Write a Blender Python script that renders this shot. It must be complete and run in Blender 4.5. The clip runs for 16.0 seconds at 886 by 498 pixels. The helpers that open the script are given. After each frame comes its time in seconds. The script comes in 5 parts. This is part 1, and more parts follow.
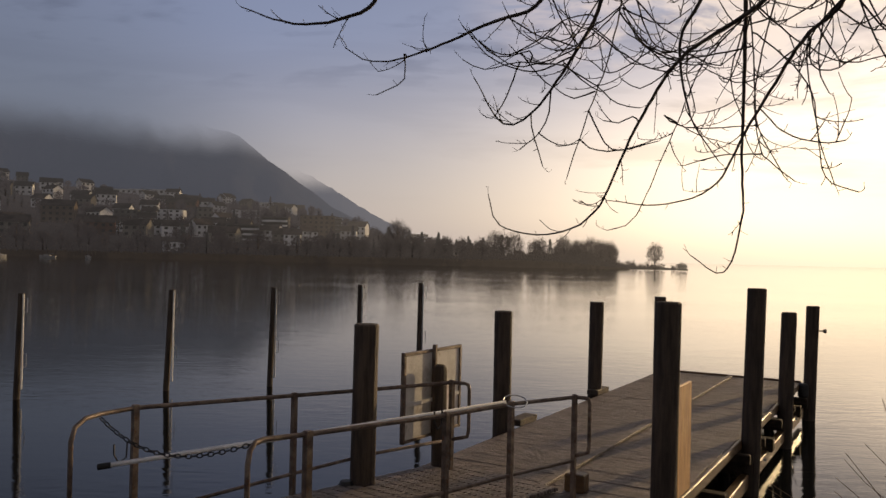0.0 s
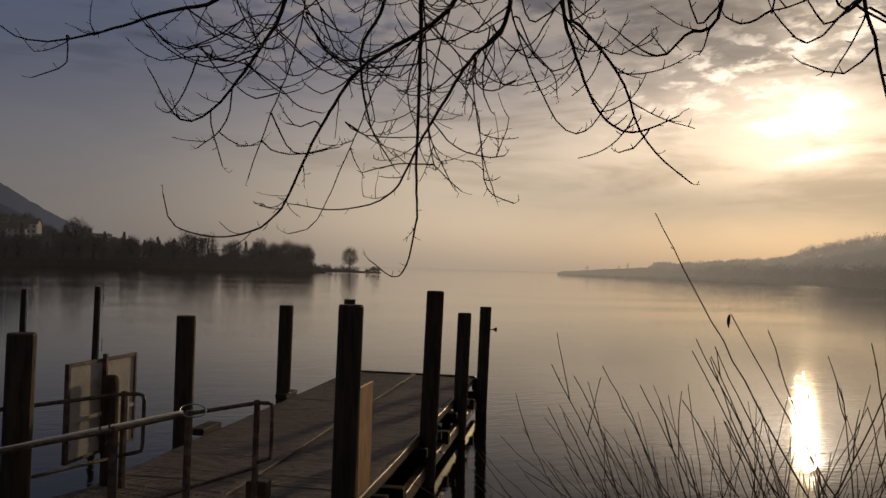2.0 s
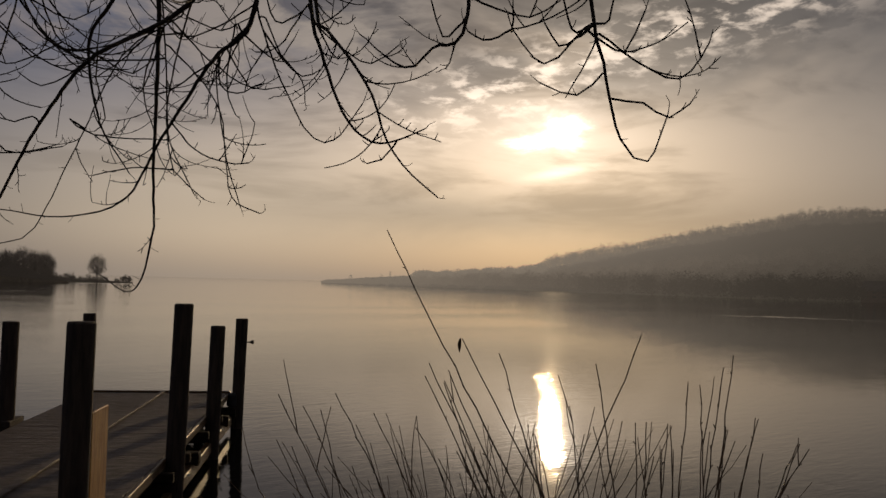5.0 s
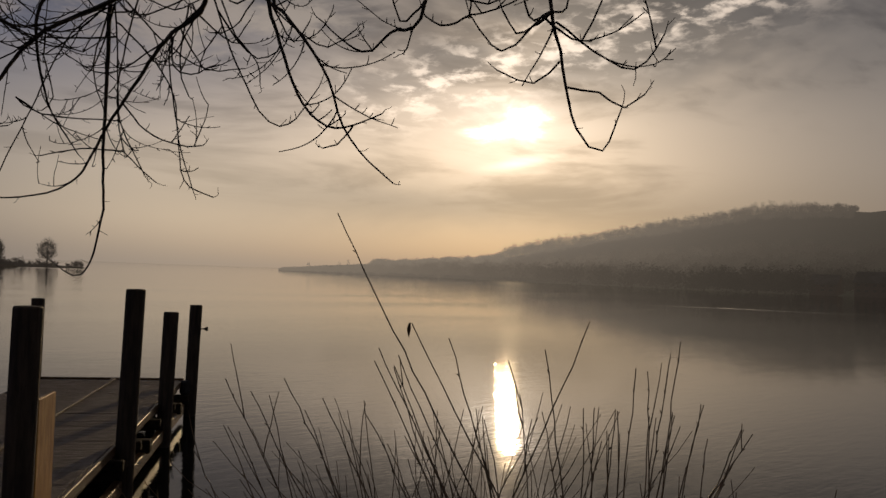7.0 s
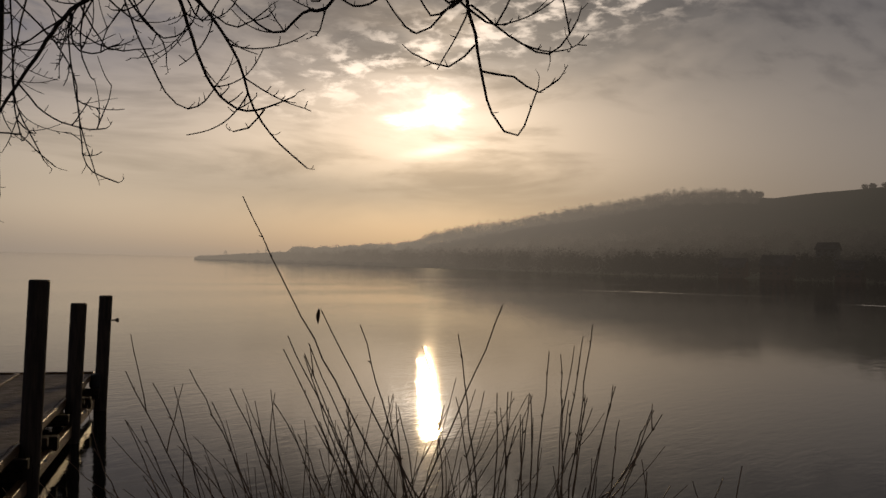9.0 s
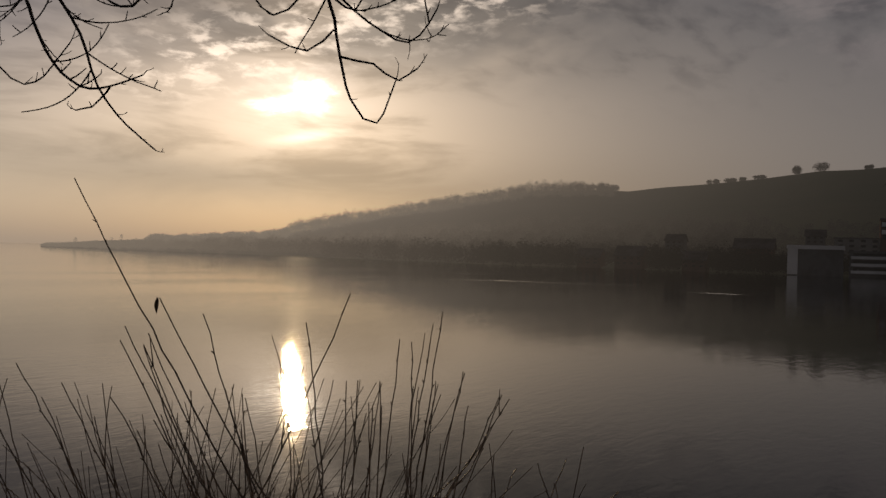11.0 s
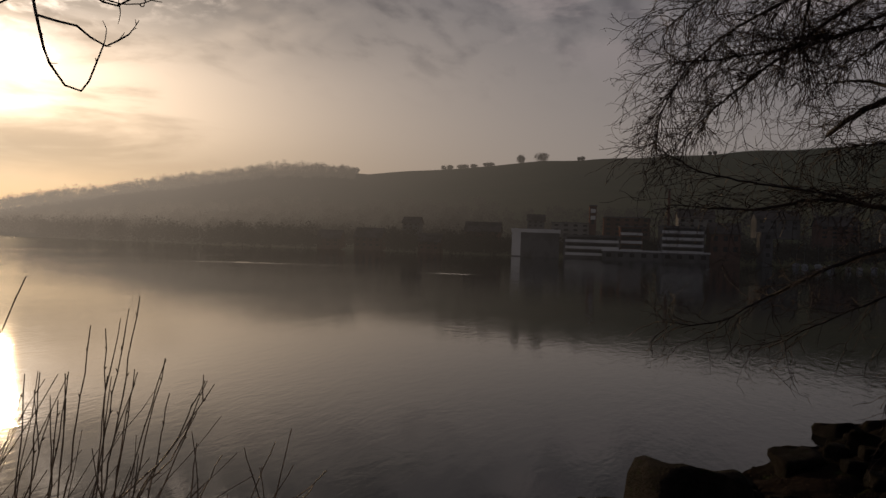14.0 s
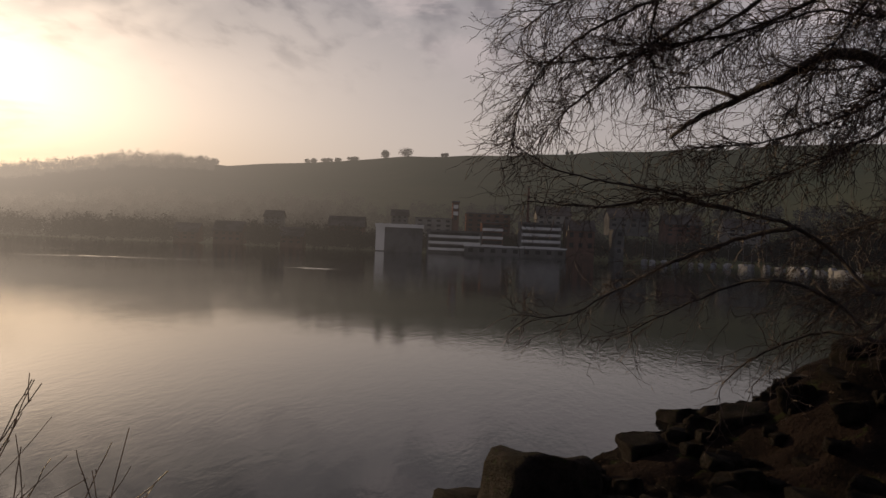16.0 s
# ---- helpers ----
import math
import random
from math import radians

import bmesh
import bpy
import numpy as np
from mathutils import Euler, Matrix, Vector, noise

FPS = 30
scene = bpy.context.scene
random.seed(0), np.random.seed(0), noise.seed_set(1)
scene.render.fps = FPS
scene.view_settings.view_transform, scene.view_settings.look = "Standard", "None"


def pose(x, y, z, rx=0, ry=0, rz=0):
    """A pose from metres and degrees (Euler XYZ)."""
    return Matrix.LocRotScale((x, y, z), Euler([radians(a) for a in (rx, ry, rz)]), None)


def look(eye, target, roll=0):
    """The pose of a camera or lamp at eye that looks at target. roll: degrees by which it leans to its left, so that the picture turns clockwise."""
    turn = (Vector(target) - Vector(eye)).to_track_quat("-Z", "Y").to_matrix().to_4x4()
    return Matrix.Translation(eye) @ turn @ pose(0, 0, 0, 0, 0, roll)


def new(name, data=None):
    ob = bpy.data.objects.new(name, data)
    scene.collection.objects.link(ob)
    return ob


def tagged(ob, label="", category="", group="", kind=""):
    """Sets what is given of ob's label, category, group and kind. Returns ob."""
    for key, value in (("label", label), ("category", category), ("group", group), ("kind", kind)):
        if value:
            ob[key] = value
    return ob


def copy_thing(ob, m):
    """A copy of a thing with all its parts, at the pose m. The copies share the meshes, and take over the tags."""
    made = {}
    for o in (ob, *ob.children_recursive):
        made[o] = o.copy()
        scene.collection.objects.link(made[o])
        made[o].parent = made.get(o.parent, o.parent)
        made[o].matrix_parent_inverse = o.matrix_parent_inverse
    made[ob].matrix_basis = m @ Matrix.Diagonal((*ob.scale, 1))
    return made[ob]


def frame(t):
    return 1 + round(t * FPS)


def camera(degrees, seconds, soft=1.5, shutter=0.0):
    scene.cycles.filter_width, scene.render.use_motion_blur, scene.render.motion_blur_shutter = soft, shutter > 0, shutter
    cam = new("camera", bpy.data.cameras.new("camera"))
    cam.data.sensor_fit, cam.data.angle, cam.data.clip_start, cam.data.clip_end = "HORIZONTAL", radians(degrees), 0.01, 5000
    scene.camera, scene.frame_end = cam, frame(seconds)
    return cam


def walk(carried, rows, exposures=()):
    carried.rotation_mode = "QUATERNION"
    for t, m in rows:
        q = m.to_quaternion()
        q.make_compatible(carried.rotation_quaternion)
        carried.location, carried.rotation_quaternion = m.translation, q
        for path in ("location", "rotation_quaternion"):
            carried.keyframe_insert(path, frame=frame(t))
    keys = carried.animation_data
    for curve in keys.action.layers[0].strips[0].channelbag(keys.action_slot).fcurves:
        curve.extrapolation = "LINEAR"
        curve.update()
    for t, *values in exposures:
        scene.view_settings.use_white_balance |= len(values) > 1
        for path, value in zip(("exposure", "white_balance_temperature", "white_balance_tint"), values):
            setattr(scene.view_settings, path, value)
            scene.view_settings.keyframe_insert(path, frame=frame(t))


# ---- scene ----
cam = camera(56.5, 16.0)
PATH = [
    (0, (-0.06, -0.208, 3.32), (-0.035, 1.791, 3.34), 1.3),
    (0.5, (-0.054, -0.236, 3.322), (0.134, 1.755, 3.363), 1.9),
    (1, (-0.022, -0.229, 3.326), (0.332, 1.739, 3.376), 1.8),
    (1.5, (0.031, -0.192, 3.327), (0.603, 1.724, 3.367), 1.6),
    (2, (0.072, -0.181, 3.329), (0.806, 1.679, 3.375), 1.7),
    (2.5, (0.116, -0.12, 3.341), (0.99, 1.678, 3.4), 1.8),
    (3, (0.17, -0.087, 3.36), (1.175, 1.64, 3.452), 1.8),
    (3.5, (0.221, -0.063, 3.363), (1.284, 1.627, 3.478), 1.6),
    (4, (0.23, -0.047, 3.356), (1.351, 1.605, 3.467), 1.1),
    (4.5, (0.253, -0.046, 3.366), (1.435, 1.564, 3.462), 1.4),
    (4.7, (0.258, -0.047, 3.366), (1.46, 1.549, 3.456), 1.4),
    (7, (0.287, -0.049, 3.355), (1.591, 1.467, 3.413), 2.0),
    (7.5, (0.306, -0.03, 3.353), (1.643, 1.456, 3.413), 2.2),
    (8, (0.317, -0.026, 3.353), (1.695, 1.422, 3.412), 2.1),
    (10.5, (0.362, -0.049, 3.344), (1.939, 1.182, 3.344), 1.3),
    (11, (0.373, -0.055, 3.347), (2.021, 1.078, 3.361), 1.7),
    (11.5, (0.396, -0.063, 3.343), (2.118, 0.954, 3.368), 1.7),
    (12, (0.414, -0.058, 3.346), (2.185, 0.871, 3.354), 1.8),
    (12.5, (0.401, -0.077, 3.346), (2.199, 0.799, 3.351), 1.4),
    (13, (0.416, -0.084, 3.344), (2.245, 0.725, 3.338), 2.2),
    (13.5, (0.425, -0.114, 3.349), (2.309, 0.555, 3.343), 1.9),
    (14, (0.421, -0.129, 3.35), (2.337, 0.442, 3.339), 2.0),
    (14.5, (0.435, -0.134, 3.344), (2.376, 0.35, 3.333), 2.7),
    (15, (0.438, -0.147, 3.341), (2.399, 0.246, 3.325), 2.8),
    (15.5, (0.445, -0.153, 3.343), (2.422, 0.152, 3.326), 2.4),
    (16, (0.443, -0.162, 3.343), (2.427, 0.087, 3.332), 2.4),
]
EXPOSURES = [(0, 0.6, 6850, 11), (0.5, 0.25, 6800, 11), (1, -0.12, 6650, 11), (2, -0.92, 6550, 11), (3.5, -1.13, 6500, 11), (4.5, -1.13, 6500, 11), (7, -1.08, 6500, 11), (11, -1.13, 6550, 12),
             (12.5, -1.33, 6600, 13), (13, -1.33, 6600, 13), (13.5, -1.02, 6600, 13), (14.5, -0.33, 6600, 14), (16, 0.33, 6600, 14)]
walk(cam, [(t, look(eye, target, roll)) for t, eye, target, roll in PATH], EXPOSURES)

# ---- world: hazy winter sky, low sun behind thin cloud ----
SUN_AZ, SUN_EL = 45.5, 10.1
sa, se = radians(SUN_AZ), radians(SUN_EL)
SUN_DIR = Vector((math.sin(sa) * math.cos(se), math.cos(sa) * math.cos(se), math.sin(se)))


class Nodes:
    """Short hand for building a node tree."""

    def __init__(self, tree):
        self.tree = tree
        tree.nodes.clear()

    def add(self, kind, **settings):
        n = self.tree.nodes.new(kind)
        ins = settings.pop("ins", {})
        for key, value in settings.items():
            setattr(n, key, value)
        for key, value in ins.items():
            self.plug(value, n.inputs[key])
        return n

    def plug(self, value, socket):
        if isinstance(value, bpy.types.NodeSocket):
            self.tree.links.new(value, socket)
        elif isinstance(value, bpy.types.Node):
            self.tree.links.new(value.outputs[0], socket)
        else:
            socket.default_value = value

    def math(self, op, a, b=0.0, clamp=False):
        return self.add("ShaderNodeMath", operation=op, use_clamp=clamp, ins={0: a, 1: b}).outputs[0]

    def vec(self, op, a, b=(0, 0, 0)):
        n = self.add("ShaderNodeVectorMath", operation=op, ins={0: a, 1: b})
        return n.outputs[1] if op in ("DOT_PRODUCT", "LENGTH") else n.outputs[0]

    def mix(self, f, a, b, mode="MIX"):
        n = self.add("ShaderNodeMix", data_type="RGBA", blend_type=mode)
        self.plug(f, n.inputs[0]), self.plug(a, n.inputs[6]), self.plug(b, n.inputs[7])
        return n.outputs[2]

    def span(self, v, a, b, c=0.0, d=1.0):
        n = self.add("ShaderNodeMapRange", interpolation_type="SMOOTHSTEP")
        for i, x in enumerate((v, a, b, c, d)):
            self.plug(x, n.inputs[i])
        return n.outputs[0]

    def noise(self, where, scale, detail=4.0, rough=0.55, warp=0.0):
        return self.add("ShaderNodeTexNoise", ins={"Vector": where, "Scale": scale, "Detail": detail, "Roughness": rough, "Distortion": warp}).outputs[0]


def rgb(r, g, b):
    return (r, g, b, 1.0)


world = bpy.data.worlds.new("sky")
world.use_nodes = True
scene.world = world
n = Nodes(world.node_tree)
way = n.vec("NORMALIZE", n.add("ShaderNodeTexCoord").outputs["Generated"])
xyz = n.add("ShaderNodeSeparateXYZ", ins={0: way})
up = n.math("MAXIMUM", xyz.outputs[2], 0.0)
toward = n.math("MAXIMUM", n.vec("DOT_PRODUCT", way, tuple(SUN_DIR)), 0.0)
side = n.vec("DOT_PRODUCT", way, (math.sin(sa + 1.5708), math.cos(sa + 1.5708), 0.0))
clear = n.add("ShaderNodeTexSky", sky_type="NISHITA", sun_disc=False, sun_elevation=se, sun_rotation=sa, dust_density=3.0)
clear = n.mix(1.0, clear.outputs[0], rgb(0.13, 0.13, 0.13), "MULTIPLY")
# the haze by height: pale over the lake, blue grey above, greyer away from the water
low = n.mix(n.span(side, -0.9, 0.75), rgb(0.31, 0.282, 0.285), rgb(0.215, 0.180, 0.178))
low = n.mix(n.span(side, 0.30, 0.75), low, rgb(0.335, 0.298, 0.290))
low = n.mix(n.span(side, -0.78, -0.93), low, rgb(0.078, 0.086, 0.118))
high = n.mix(n.span(side, -0.52, 0.15), rgb(0.134, 0.162, 0.268), rgb(0.150, 0.152, 0.178))
high = n.mix(n.span(side, 0.30, 0.75), high, rgb(0.238, 0.217, 0.224))
high = n.mix(n.span(side, -0.80, -0.95), high, rgb(0.098, 0.116, 0.182))
top = n.mix(n.span(side, -0.75, 0.05), rgb(0.060, 0.074, 0.120), rgb(0.070, 0.067, 0.074))
haze = n.mix(n.span(up, 0.27, 0.47), n.mix(n.span(up, 0.02, 0.28), low, high), top)
veil = n.mix(0.89, clear, haze)
# cloud: a soft broken deck overhead and long slanting streaks lower down
flat = n.math("DIVIDE", 1.0, n.math("ADD", up, 0.16))
deck_at = n.add("ShaderNodeCombineXYZ", ins={0: n.math("MULTIPLY", xyz.outputs[0], flat), 1: n.math("MULTIPLY", xyz.outputs[1], flat), 2: 0.0})
turned = n.add("ShaderNodeMapping", ins={"Vector": deck_at, "Rotation": (0, 0, radians(70)), "Scale": (1.0, 1.9, 1.0), "Location": (0.15, 0.7, 0.0)})
big = n.noise(turned, 0.8, 3.0, 0.5, 0.4)
fine = n.noise(turned, 4.6, 4.0, 0.52, 0.2)
cloud = n.math("ADD", n.math("MULTIPLY", big, 0.62), n.math("MULTIPLY", fine, 0.45))
sheet = n.add("ShaderNodeCombineXYZ", ins={0: side, 1: xyz.outputs[2], 2: n.math("MULTIPLY", n.vec("DOT_PRODUCT", way, (math.sin(sa), math.cos(sa), 0.0)), 0.5)})
slant = n.add("ShaderNodeMapping", ins={"Vector": sheet, "Rotation": (0, 0, radians(-14)), "Scale": (2.0, 10.5, 1.0), "Location": (0.37, 0.12, 0.0)})
streak = n.noise(slant, 1.9, 6.0, 0.56, 0.35)
aloft = n.span(up, 0.15, 0.27)
puff_at = n.add("ShaderNodeMapping", ins={"Vector": sheet, "Rotation": (0, 0, radians(-17)), "Scale": (6.5, 15.0, 1.0), "Location": (0.2, 0.5, 0.0)})
lumps = n.noise(puff_at, 1.25, 5.0, 0.60, 0.35)
gap = n.math("MULTIPLY", n.math("MULTIPLY", n.span(lumps, 0.44, 0.62), n.span(up, 0.17, 0.27)), n.math("MAXIMUM", n.math("MULTIPLY", n.span(side, -0.68, -0.55), n.span(side, -0.02, -0.25)), n.span(side, 0.38, 0.55, 0.0, 0.62)))
shade = n.math("MAXIMUM", n.math("MULTIPLY", n.span(cloud, 0.56, 0.40), aloft), n.math("MULTIPLY", n.math("MULTIPLY", n.span(streak, 0.54, 0.36, 0.0, 0.75), n.span(up, 0.05, 0.11)), n.math("MULTIPLY", n.span(side, 0.30, 0.10), n.span(side, -0.75, -0.40, 0.25, 1.0))))
glow_wide = n.math("POWER", toward, 8.0)
glow_mid = n.math("POWER", toward, 45.0)
glow_near = n.math("POWER", toward, 240.0)
# the sun itself is a ragged bright patch where the cloud is thin
aside = n.math("MULTIPLY", side, 0.66)
above = n.math("MULTIPLY", n.math("SUBTRACT", n.math("SUBTRACT", xyz.outputs[2], math.sin(se) + 0.004), n.math("MULTIPLY", side, 0.16)), 1.25)
spread = n.math("SQRT", n.math("ADD", n.math("MULTIPLY", aside, aside), n.math("MULTIPLY", above, above)))
ragged = n.math("MAXIMUM", n.math("ADD", spread, n.math("MULTIPLY", n.math("SUBTRACT", 0.52, n.noise(puff_at, 2.6, 4.0, 0.60, 0.3)), 0.080)), 0.0)
front = n.span(toward, 0.5, 0.9)
core = n.math("MULTIPLY", front, n.math("POWER", 2.718, n.math("MULTIPLY", n.math("MULTIPLY", ragged, ragged), -1.0 / 0.0172 ** 2)))
tilt = n.math("SUBTRACT", n.math("SUBTRACT", xyz.outputs[2], math.sin(se) - 0.041), n.math("MULTIPLY", side, 0.20))
slit_y = n.math("DIVIDE", tilt, 0.0065)
slit_x = n.math("DIVIDE", n.math("SUBTRACT", side, 0.005), 0.036)
slit = n.math("MULTIPLY", front, n.math("POWER", 2.718, n.math("MULTIPLY", n.math("ADD", n.math("MULTIPLY", slit_x, slit_x), n.math("MULTIPLY", slit_y, slit_y)), -1.0)))
body = n.mix(n.math("MULTIPLY", shade, 0.50), veil, n.mix(1.0, veil, rgb(0.40, 0.40, 0.44), "MULTIPLY"))
lowband = n.math("MULTIPLY", n.span(up, 0.01, 0.15, 0.30, 1.0), n.span(up, 0.33, 0.17, 0.22, 1.0))
thin = n.math("MULTIPLY", lowband, n.math("SUBTRACT", 1.0, n.math("MULTIPLY", shade, 0.62)))
breaks = n.span(streak, 0.40, 0.62, 0.10, 1.7)
lee = n.span(side, -0.02, 0.35, 1.0, 0.78)   # the glow is weaker over the hill
thin = n.math("MULTIPLY", thin, lee)
warm = n.mix(1.0, rgb(0.60, 0.490, 0.385), n.math("MULTIPLY", glow_wide, thin), "MULTIPLY")
warm2 = n.mix(1.0, rgb(0.255, 0.216, 0.197), n.math("MULTIPLY", glow_mid, thin), "MULTIPLY")
shore_way = (math.sin(radians(22)), math.cos(radians(22)), 0.10)
shore_glow = n.math("MULTIPLY", n.math("POWER", n.math("MAXIMUM", n.vec("DOT_PRODUCT", way, shore_way), 0.0), 30.0), n.math("MULTIPLY", n.span(up, 0.0, 0.06, 0.62, 1.0), n.span(up, 0.05, 0.26, 1.0, 0.0)))
warm4 = n.mix(1.0, rgb(0.50, 0.395, 0.255), shore_glow, "MULTIPLY")
# small broken puffs in a band that climbs to the right above the sun
puffs = n.span(n.noise(puff_at, 4.4, 4.0, 0.58, 0.25), 0.45, 0.66)
climb = n.math("DIVIDE", n.math("SUBTRACT", n.math("SUBTRACT", xyz.outputs[2], math.sin(se) + 0.078), n.math("MULTIPLY", side, 0.28)), 0.038)
belt = n.math("MULTIPLY", n.math("MULTIPLY", n.math("POWER", 2.718, n.math("MULTIPLY", n.math("MULTIPLY", climb, climb), -1.0)), front), n.math("MULTIPLY", n.span(side, -0.28, -0.08), n.span(side, 0.48, 0.20)))
warm5 = n.mix(1.0, rgb(1.55, 1.28, 1.02), n.math("MULTIPLY", n.math("MULTIPLY", belt, puffs), n.span(toward, 0.80, 0.985, 0.45, 1.0)), "MULTIPLY")
warm3 = n.mix(1.0, rgb(0.325, 0.282, 0.250), n.math("MULTIPLY", n.math("MULTIPLY", glow_near, breaks), n.span(up, 0.05, 0.15, 0.35, 1.0)), "MULTIPLY")
disc = n.mix(1.0, rgb(8.6, 7.3, 5.7), n.math("ADD", core, n.math("MULTIPLY", slit, 0.13)), "MULTIPLY")
total = body
for extra in (warm, warm2, warm3, warm4):
    total = n.mix(1.0, total, extra, "ADD")
# thicker grey cloud banks above the sun and a low one under it
mass = n.math("MULTIPLY", n.span(n.noise(puff_at, 0.62, 4.0, 0.55, 0.3), 0.34, 0.56), n.math("MULTIPLY", n.span(up, 0.17, 0.26), n.math("MULTIPLY", n.span(side, -0.50, -0.18), n.span(side, 0.48, 0.20))))
bank_y = n.math("DIVIDE", n.math("SUBTRACT", xyz.outputs[2], n.math("ADD", 0.068, n.math("MULTIPLY", lumps, 0.03))), 0.034)
bank_x = n.math("DIVIDE", n.math("SUBTRACT", side, -0.06), 0.30)
under = n.math("MULTIPLY", front, n.math("POWER", 2.718, n.math("MULTIPLY", n.math("ADD", n.math("MULTIPLY", bank_x, bank_x), n.math("MULTIPLY", bank_y, bank_y)), -1.0)))
dull = n.math("MAXIMUM", n.math("MULTIPLY", mass, 0.58), n.math("MULTIPLY", under, 0.58))
total = n.mix(dull, total, n.mix(1.0, total, rgb(0.34, 0.39, 0.47), "MULTIPLY"))
lit_gap = n.mix(n.span(toward, 0.80, 0.98), rgb(0.50, 0.43, 0.42), rgb(0.85, 0.72, 0.60))
total = n.mix(n.math("MULTIPLY", gap, 0.72), total, lit_gap)
for extra in (warm5, disc):
    total = n.mix(1.0, total, extra, "ADD")
back = n.add("ShaderNodeBackground", ins={"Color": total, "Strength": 1.0})
n.add("ShaderNodeOutputWorld", ins={0: back})

sun_data = bpy.data.lights.new("sun", "SUN")
sun_data.energy, sun_data.angle, sun_data.color = 1.75, radians(1.25), (1.0, 0.72, 0.40)
sun = new("sun", sun_data)
sun.matrix_world = look(SUN_DIR * 100, (0, 0, 0))


# ---- materials ----
def material(name, a, b, rough=0.8, scale=6.0, grain=40.0, bump=0.3, metal=0.0, stretch=(1, 1, 1), space="Object", spots=None, ior=1.45, depth=0.01, ribs=0.0, vary=0.35):
    """Two colours mixed by a coarse and a fine noise, with relief."""
    m = bpy.data.materials.new(name)
    m.use_nodes = True
    k = Nodes(m.node_tree)
    co = k.add("ShaderNodeMapping", ins={"Vector": k.add("ShaderNodeTexCoord").outputs[space], "Scale": stretch})
    one = k.add("ShaderNodeObjectInfo").outputs["Random"]
    moved = k.vec("ADD", co, k.add("ShaderNodeCombineXYZ", ins={0: k.math("MULTIPLY", one, 37.0), 1: 0.0, 2: 0.0}).outputs[0])
    coarse = k.noise(moved, scale, 4.0, 0.6)
    small = k.noise(moved, grain, 5.0, 0.65)
    f = k.span(k.math("ADD", k.math("MULTIPLY", coarse, 0.65), k.math("MULTIPLY", small, 0.35)), 0.36, 0.64)
    col = k.mix(f, rgb(*a), rgb(*b))
    col = k.mix(vary, col, k.mix(1.0, col, k.mix(one, rgb(0.55, 0.55, 0.55), rgb(1.3, 1.3, 1.3)), "MULTIPLY"))
    if spots:
        col = k.mix(k.span(k.noise(moved, scale * 3.1, 3.0), 0.60, 0.68), col, rgb(*spots))
    height = k.math("ADD", small, k.math("MULTIPLY", coarse, 0.6))
    if ribs:
        y = k.add("ShaderNodeSeparateXYZ", ins={0: k.add("ShaderNodeTexCoord").outputs[space]}).outputs[1]
        rib = k.math("SINE", k.math("MULTIPLY", y, 6.2832 / ribs))
        height = k.math("ADD", height, k.math("MULTIPLY", rib, 0.9))
        col = k.mix(k.span(rib, 0.2, -0.7, 0.0, 0.85), col, k.mix(1.0, col, rgb(0.45, 0.42, 0.40), "MULTIPLY"))
    rel = k.add("ShaderNodeBump", ins={"Strength": bump, "Distance": depth, "Height": height})
    r = k.math("ADD", rough - 0.1, k.math("MULTIPLY", small, 0.2))
    s = k.add("ShaderNodeBsdfPrincipled", ins={"Base Color": col, "Roughness": r, "Metallic": metal, "Normal": rel.outputs[0], "IOR": ior})
    k.add("ShaderNodeOutputMaterial", ins={0: s.outputs[0]})
    return m


M_PILE = material("tarred_timber", (0.026, 0.018, 0.013), (0.080, 0.057, 0.040), 0.72, 3, 60, 0.6, stretch=(6, 6, 0.6))
M_DECK = material("weathered_planks", (0.185, 0.150, 0.130), (0.36, 0.305, 0.27), 0.60, 2.2, 38, 1.0, stretch=(1.6, 4, 3), spots=(0.26, 0.23, 0.20), depth=0.016, ribs=0.0464, vary=0.12)
# wet timber with the golden sun gleam tinted into its colour
M_BEAM = material("sun_tinted_wet_timber", (0.048, 0.026, 0.010), (0.15, 0.082, 0.030), 0.42, 3, 50, 0.5, stretch=(1, 6, 6))
# darker copy of the beam timber; the shade below deck is in its colour
M_UNDER = material("shade_darkened_timber", (0.012, 0.009, 0.006), (0.045, 0.031, 0.020), 0.8, 3, 50, 0.7, stretch=(1, 6, 6), ior=1.3)
# the sun's golden glare on this board is put into its base colour
M_BOARD = material("sun_gold_fender_board", (0.42, 0.21, 0.07), (0.68, 0.39, 0.14), 0.5, 5, 70, 0.4, stretch=(3, 3, 0.5))
M_RUST = material("rusty_painted_steel", (0.085, 0.062, 0.050), (0.23, 0.18, 0.145), 0.55, 9, 90, 0.3, metal=0.35, spots=(0.14, 0.070, 0.040))
M_POLE = material("white_metal_tube", (0.70, 0.69, 0.67), (0.84, 0.83, 0.80), 0.30, 6, 80, 0.1)
M_BLACK = material("black_rubber", (0.012, 0.012, 0.013), (0.035, 0.034, 0.033), 0.6, 8, 80, 0.2)
M_SIGN = material("sign_back_sheet", (0.52, 0.50, 0.47), (0.70, 0.68, 0.64), 0.45, 2.5, 40, 0.1, spots=(0.42, 0.39, 0.35))
M_STEEL = material("galvanised_steel", (0.32, 0.33, 0.34), (0.52, 0.53, 0.54), 0.4, 7, 70, 0.15, metal=0.6)
M_BARK = material("dark_wet_bark", (0.022, 0.017, 0.014), (0.075, 0.056, 0.043), 0.8, 5, 60, 0.6)
M_TWIG = material("reddish_twigs", (0.034, 0.020, 0.015), (0.095, 0.060, 0.040), 0.7, 7, 60, 0.2)
M_STEM = material("bare_shrub_stems", (0.10, 0.060, 0.032), (0.26, 0.17, 0.095), 0.6, 9, 80, 0.3)
